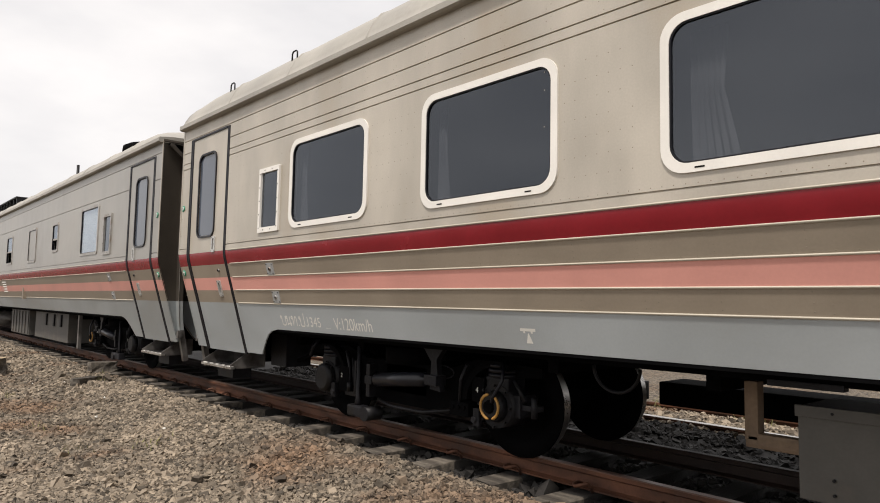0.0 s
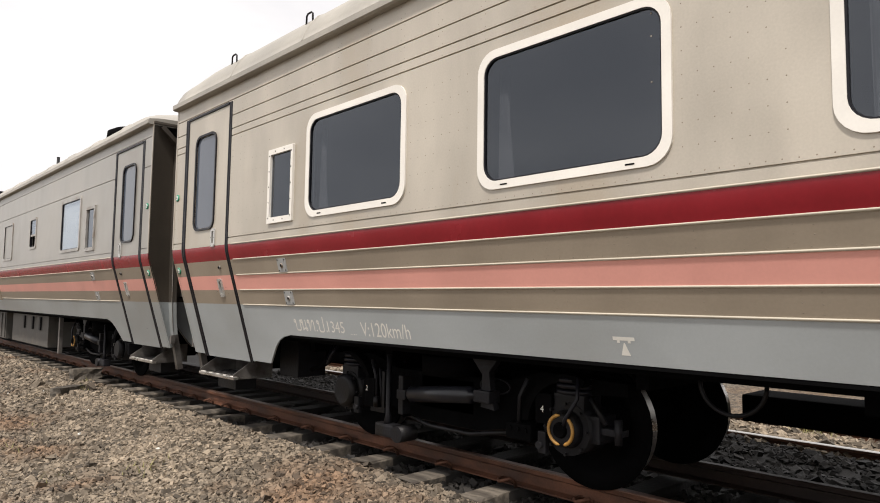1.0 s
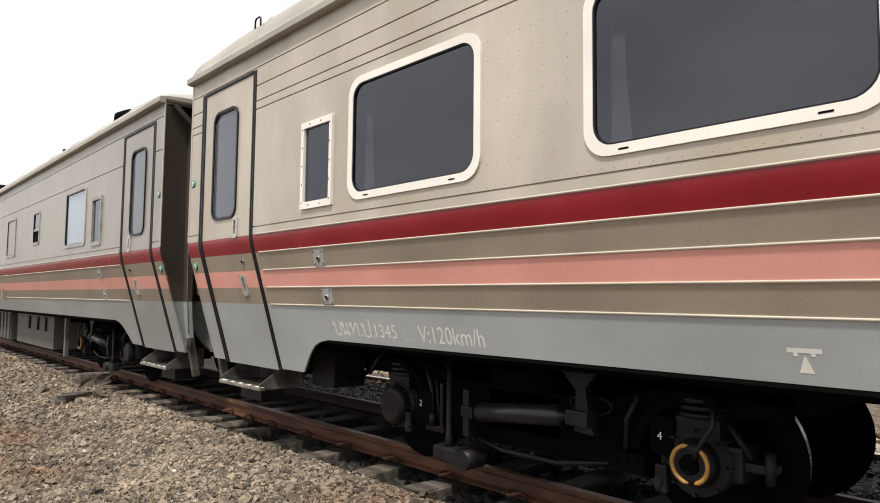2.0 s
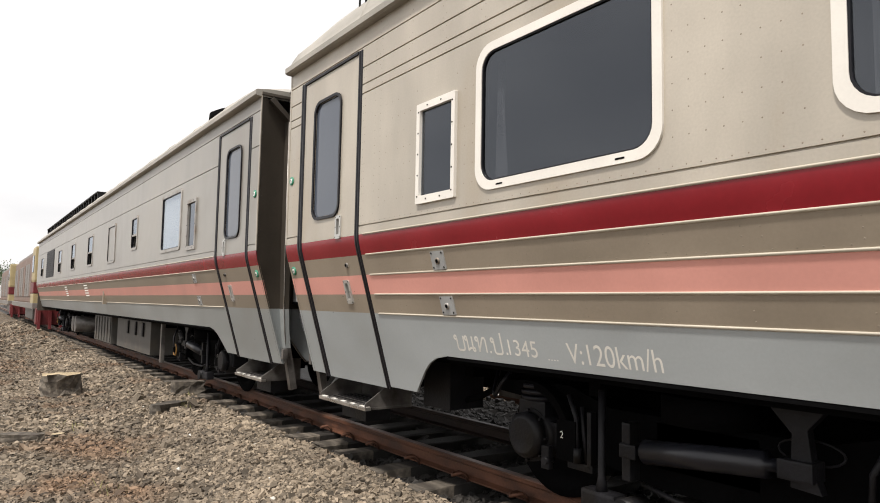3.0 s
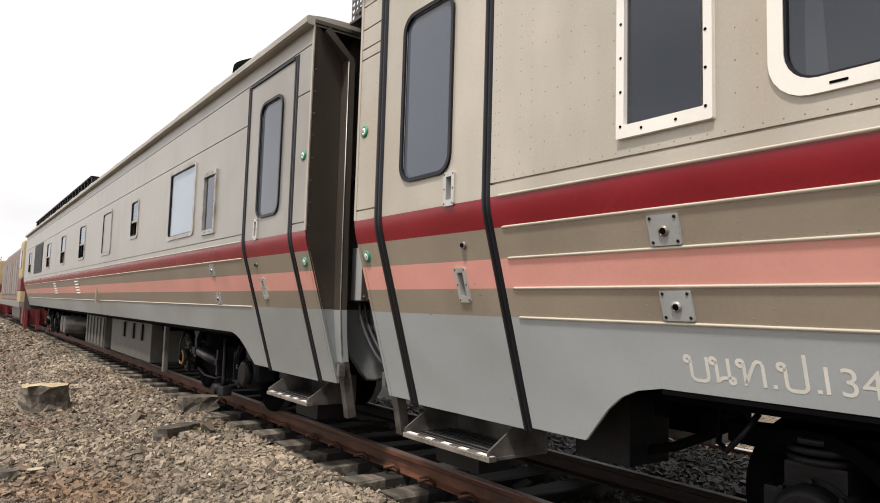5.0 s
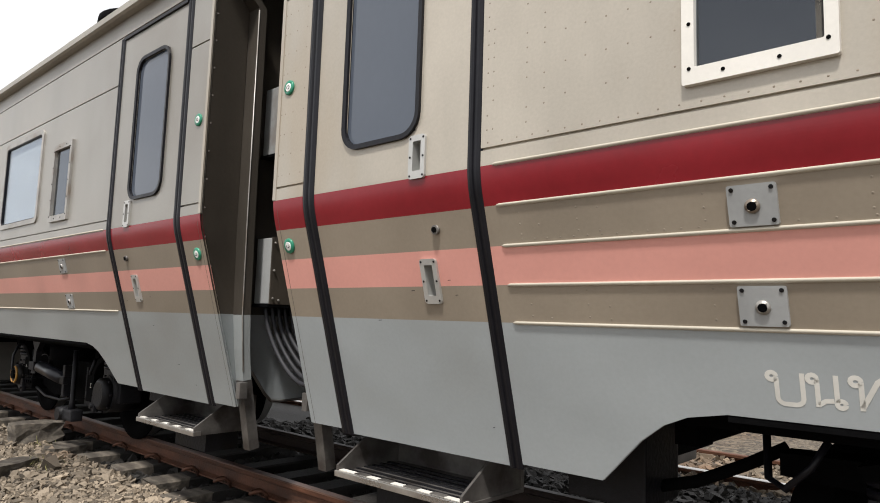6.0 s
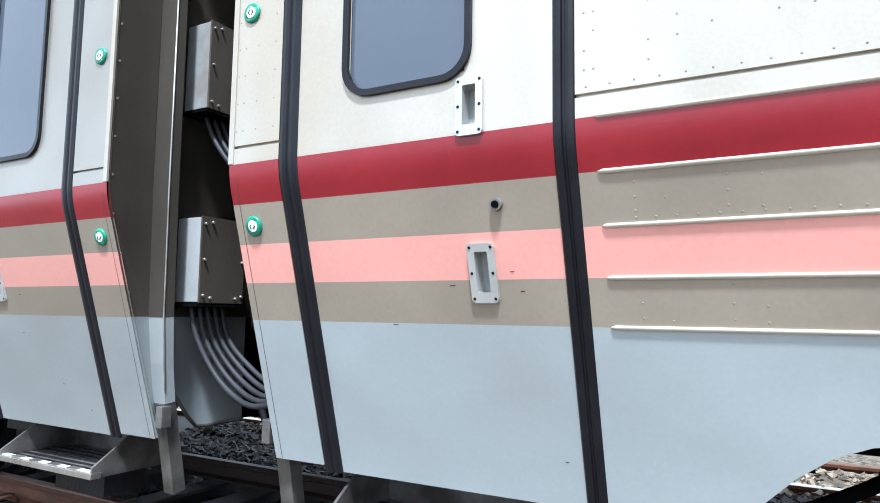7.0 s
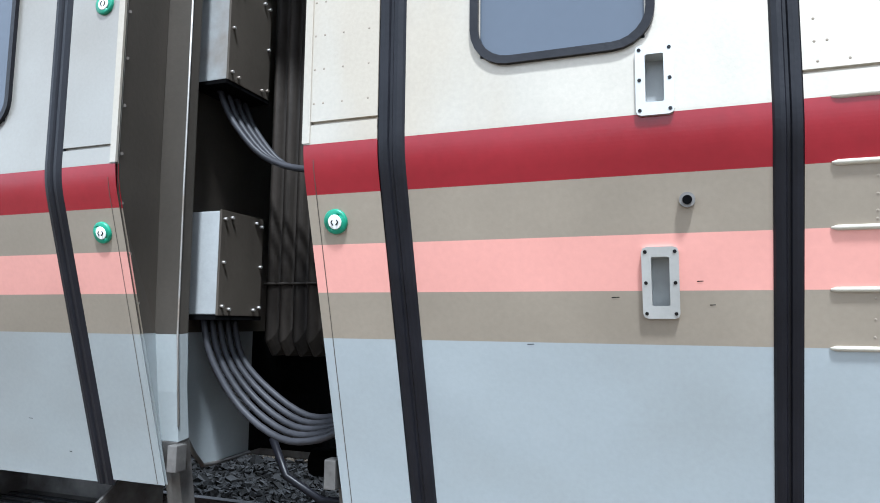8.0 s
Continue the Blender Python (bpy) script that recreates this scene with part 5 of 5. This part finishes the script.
# ---- locomotives ahead of the coaches ----
def locomotive(m, label):
    root = empty("locomotive", m, label, "locomotive", "locomotives ahead of the coaches")
    bm = bmesh.new()
    box(bm, 0.08, 2.62, 1.6, 14.5, 1.25, 3.25, 0.06)
    part("body", bm, LOCO_O, root, "faded orange engine-room body")
    bm = bmesh.new()
    box(bm, 0.02, 2.68, 0.15, 1.6, 2.05, 3.45, 0.10)
    cab = part("cab", bm, LOCO_Y, root, "cream-yellow cab end")
    bm = bmesh.new()
    box(bm, 0.01, 2.69, 0.14, 1.62, 1.62, 2.05, 0.03)
    part("cab_stripe", bm, LOCO_R, cab, "red cab stripe")
    bm = bmesh.new()
    box(bm, 0.02, 2.68, 0.15, 1.6, 1.2, 1.62, 0.04)
    part("cab_foot", bm, LOCO_Y, cab)
    bm = bmesh.new()
    box(bm, 0.0, 0.04, 0.55, 1.25, 2.45, 3.1, 0.02)
    part("cab_window", bm, GLASS, cab)
    for k in range(9):
        bm = bmesh.new()
        box(bm, 0.05, 0.10, 2.0 + k * 1.38, 3.1 + k * 1.38, 1.5, 2.9, 0.02)
        part("side_door", bm, LOCO_G if k % 3 else LOCO_O, root)
    bm = bmesh.new()
    box(bm, 0.0, 2.7, 0.0, 14.8, 1.02, 1.25, 0.02)
    part("frame", bm, LOCO_G, root)
    bm = bmesh.new()
    box(bm, 0.2, 2.5, 1.7, 14.4, 3.25, 3.45, 0.08)
    part("roof", bm, LOCO_G, root)
    bm = bmesh.new()
    box(bm, 0.1, 2.6, -0.55, 0.12, 0.45, 1.05, 0.04)
    pilot = part("pilot", bm, LOCO_R, root, "red buffer beam and pilot")
    for k in range(7):
        bm = bmesh.new()
        box(bm, 0.15 + k * 0.36, 0.25 + k * 0.36, -0.7, -0.545, 0.28, 1.0, 0.01)
        part("pilot_bar", bm, LOCO_R, pilot)
    bm = bmesh.new()
    box(bm, 0.35, 2.4, 4.8, 9.6, 0.5, 1.02, 0.05)
    part("fuel_tank", bm, LOCO_G, root)
    for yc in (1.6, 3.3, 11.0, 12.7):
        bm = bmesh.new()
        tube(bm, [(0.75, yc, 0.80), (0.90, yc, 0.80)], 0.45, 24)
        tube(bm, [(0.55, yc, 0.80), (0.75, yc, 0.80)], 0.14, 14)
        part("wheel", bm, BLACK, root)
    for y0 in (0.9, 10.3):
        bm = bmesh.new()
        box(bm, 0.6, 2.2, y0, y0 + 3.2, 0.72, 1.0, 0.04)
        part("bogie_frame", bm, BLACK, root)
    return root


loco = locomotive(along(COACH_B, 23.6, 1) @ pose(0.02, 0, 0, 0, 0, -0.5), "faded orange and cream-yellow diesel locomotive with red pilot")
copy_thing(loco, along(COACH_B, 41.2, 1) @ pose(0.1, 0, 0, 0, 0, -0.5))

# ---- loose things on the ground ----
def timber_block(x, y, sx, sy, sz, turn, label):
    bm = bmesh.new()
    box(bm, -sx / 2, sx / 2, -sy / 2, sy / 2, -0.05, sz)
    bmesh.ops.subdivide_edges(bm, edges=bm.edges[:], cuts=3, use_grid_fill=True)
    r = random.Random(int(x * 100))
    for v in bm.verts:
        round_off = 1 - 0.16 * max(0, abs(v.co.x) / sx * 2 + abs(v.co.y) / sy * 2 - 1)
        v.co.x *= round_off
        v.co.y *= round_off
        v.co += Vector((r.uniform(-1, 1), r.uniform(-1, 1), r.uniform(-0.6, 0.3))) * min(sx, sy, sz) * 0.11
    for f in bm.faces:
        f.material_index = 1 if f.normal.z > 0.6 else 0
    bmesh.ops.recalc_face_normals(bm, faces=bm.faces)
    for f in bm.faces:
        f.material_index = 1 if f.normal.z > 0.6 else 0
    ob = part("timber_block", bm, [WOOD, CUTWOOD if sz > 0.2 or sx < 0.2 else WOOD], None)
    ob.matrix_world = pose(x, y, ground_z(x, y), 0, 0, turn)
    tagged(ob, label, "timber block")


timber_block(2.22, 13.6, 0.52, 0.40, 0.34, 12, "cut block of old timber lying on gravel")
timber_block(3.04, 10.65, 0.50, 0.20, 0.09, 28, "split piece of pale timber on the ballast")
timber_block(3.62, 11.15, 0.34, 0.22, 0.09, 10, "old dark sleeper stub beside the track")
timber_block(3.56, 11.72, 0.46, 0.27, 0.18, -6, "old grey sleeper stub beside the track")
timber_block(1.50, 10.15, 0.44, 0.15, 0.09, -35, "flat scrap of brown timber on gravel")
timber_block(1.82, 10.20, 0.13, 0.10, 0.05, 20, "small crumpled pale scrap lying on gravel")


# ---- ballast stones ----
def scatter_stones(name, count, box_xy, size, seed, label, material=None):
    material = material or STONE
    g = np.random.default_rng(seed)
    base = np.array([(-1, -1, -1), (1, -1, -1), (1, 1, -1), (-1, 1, -1), (-1, -1, 1), (1, -1, 1), (1, 1, 1), (-1, 1, 1)]) * 0.66
    tri = np.array([(0, 2, 1), (0, 3, 2), (4, 5, 6), (4, 6, 7), (0, 1, 5), (0, 5, 4), (1, 2, 6), (1, 6, 5), (2, 3, 7), (2, 7, 6), (3, 0, 4), (3, 4, 7)])
    x = g.uniform(box_xy[0], box_xy[1], count)
    y = g.uniform(box_xy[2], box_xy[3], count)
    x = x + np.where(y > 7.7, (y - 7.7) * math.tan(radians(0.3)), 0)
    z = np.array([ground_z(a, b) for a, b in zip(x, y)])
    s = size * np.exp(g.normal(0, 0.32, count))
    stretch = g.uniform(0.42, 1.35, (count, 1, 3))
    pts = (base[None] + g.uniform(-0.42, 0.42, (count, 8, 3))) * stretch * s[:, None, None]
    q = g.normal(size=(count, 4))
    q /= np.linalg.norm(q, axis=1, keepdims=True)
    w, i, j, k = q.T
    rot = np.stack([np.stack([1 - 2 * (j * j + k * k), 2 * (i * j - k * w), 2 * (i * k + j * w)], -1),
                    np.stack([2 * (i * j + k * w), 1 - 2 * (i * i + k * k), 2 * (j * k - i * w)], -1),
                    np.stack([2 * (i * k - j * w), 2 * (j * k + i * w), 1 - 2 * (i * i + j * j)], -1)], 1)
    pts = np.einsum("nab,nvb->nva", rot, pts)
    pts[:, :, 2] *= 0.8
    pts += np.stack([x, y, z + s * g.uniform(-0.1, 0.55, count)], -1)[:, None]
    me = bpy.data.meshes.new(name)
    faces = (tri[None] + 8 * np.arange(count)[:, None, None]).reshape(-1)
    me.vertices.add(count * 8)
    me.vertices.foreach_set("co", pts.reshape(-1))
    me.loops.add(len(faces))
    me.loops.foreach_set("vertex_index", faces)
    me.polygons.add(len(faces) // 3)
    me.polygons.foreach_set("loop_start", np.arange(0, len(faces), 3))
    me.polygons.foreach_set("use_smooth", np.zeros(len(faces) // 3, dtype=bool))
    me.update(calc_edges=True)
    me.materials.append(material)
    tagged(new(name, me), label, "ballast", kind="stuff")


scatter_stones("ballast_stones", 116000, (0.3, 3.60, 1.6, 9.5), 0.0152, 1, "loose grey-brown crushed ballast stones beside the track")
scatter_stones("ballast_stones", 64000, (0.2, 3.60, 9.5, 23.0), 0.0195, 2, "loose grey-brown crushed ballast stones beside the track")
scatter_stones("ballast_stones", 14000, (-1.0, 3.60, 23.0, 44.0), 0.034, 5, "loose grey-brown crushed ballast stones beside the track")
# These stones carry the coaches' shade in their colour.
scatter_stones("oily_ballast_stones", 22000, (3.58, 7.5, -0.5, 12.0), 0.027, 3, "dark ballast stones under the coaches, shade in their colour", SHADED_STONE)
scatter_stones("far_ballast_stones", 8000, (7.5, 8.9, -0.5, 12.0), 0.03, 4, "grey ballast stones beyond the coaches")

scatter_stones("pale_pebbles", 26, (0.6, 3.2, 4.5, 14.0), 0.022, 9, "a few pale broken stones lying on the gravel", LETTER)

# ---- distance: trees and wires ----
def tree(x, y, h, spread, seed):
    r = random.Random(seed)
    root = empty("tree", pose(x, y, 0), "dark green leafy tree in the far distance", "tree", "distant trees")
    bm = bmesh.new()
    tube(bm, [(0, 0, -0.2), (0.1, 0.05, h * 0.3), (0.0, 0.1, h * 0.55)], [0.3, 0.22, 0.12], 8)
    tips = []
    for k in range(7):
        a = k * 2.4
        tip = (math.cos(a) * spread * 0.6, math.sin(a) * spread * 0.6, h * r.uniform(0.5, 0.85))
        tips.append(tip)
        tube(bm, [(0.03, 0.06, h * r.uniform(0.28, 0.45)), (tip[0] * 0.5, tip[1] * 0.5, tip[2] * 0.8), tip], [0.12, 0.08, 0.03], 6)
    part("trunk", bm, BARK, root)
    verts, faces = [], []
    for k in range(2600):
        t = r.choice(tips)
        c = Vector((t[0] + r.gauss(0, spread * 0.27), t[1] + r.gauss(0, spread * 0.27), t[2] + r.gauss(0, h * 0.09)))
        n = Vector((r.gauss(0, 1), r.gauss(0, 1), r.gauss(0, 1))).normalized()
        a = n.orthogonal().normalized() * r.uniform(0.12, 0.3)
        b = n.cross(a)
        i = len(verts)
        verts += [c - a, c - b * 0.5, c + a, c + b * 0.5]
        faces.append((i, i + 1, i + 2, i + 3))
    me = bpy.data.meshes.new("crown")
    me.from_pydata(verts, [], faces)
    me.materials.append(LEAF)
    ob = new("crown", me)
    ob.parent = root


for k, (x, y, h, w) in enumerate([(8.5, 205, 10.0, 5.5), (3.0, 215, 9.0, 5.5), (14.5, 210, 9.5, 5.0), (-60, 30, 6, 5), (-66, 12, 7, 5), (-58, -4, 6, 5), (-62, 46, 7, 5), (-70, 60, 7, 6)]):
    tree(x, y, h, w, 30 + k)

# ---- sparse weeds on the gravel ----
r = random.Random(77)
verts, faces = [], []
for x, y, n in ((2.47, 6.2, 40), (1.9, 6.5, 14), (1.88, 7.75, 26), (2.0, 10.75, 30), (3.2, 10.6, 36), (3.55, 11.5, 24), (2.3, 9.0, 12), (8.6, 3.0, 60), (8.9, 1.6, 60), (8.7, 4.4, 60)):
    for k in range(n):
        bx, by = x + r.gauss(0, 0.09), y + r.gauss(0, 0.12)
        z = ground_z(bx, by) + 0.01
        a, h, w = r.uniform(0, math.tau), r.uniform(0.03, 0.09) * (2 if x > 8 else 1), 0.004
        tip = (bx + math.cos(a) * h * 0.8, by + math.sin(a) * h * 0.8, z + h)
        i = len(verts)
        verts += [(bx - w * math.sin(a), by + w * math.cos(a), z), (bx + w * math.sin(a), by - w * math.cos(a), z), tip]
        faces.append((i, i + 1, i + 2))
me = bpy.data.meshes.new("weeds")
me.from_pydata(verts, [], faces)
me.materials.append(surface("dry_weed_blades", (0.20, 0.19, 0.07), 0.3, 0.8, 0, 4, 30, 0.0, per_island=0.4))
tagged(new("weeds", me), "sparse dry yellow-green weeds in the gravel", "weeds", kind="stuff")
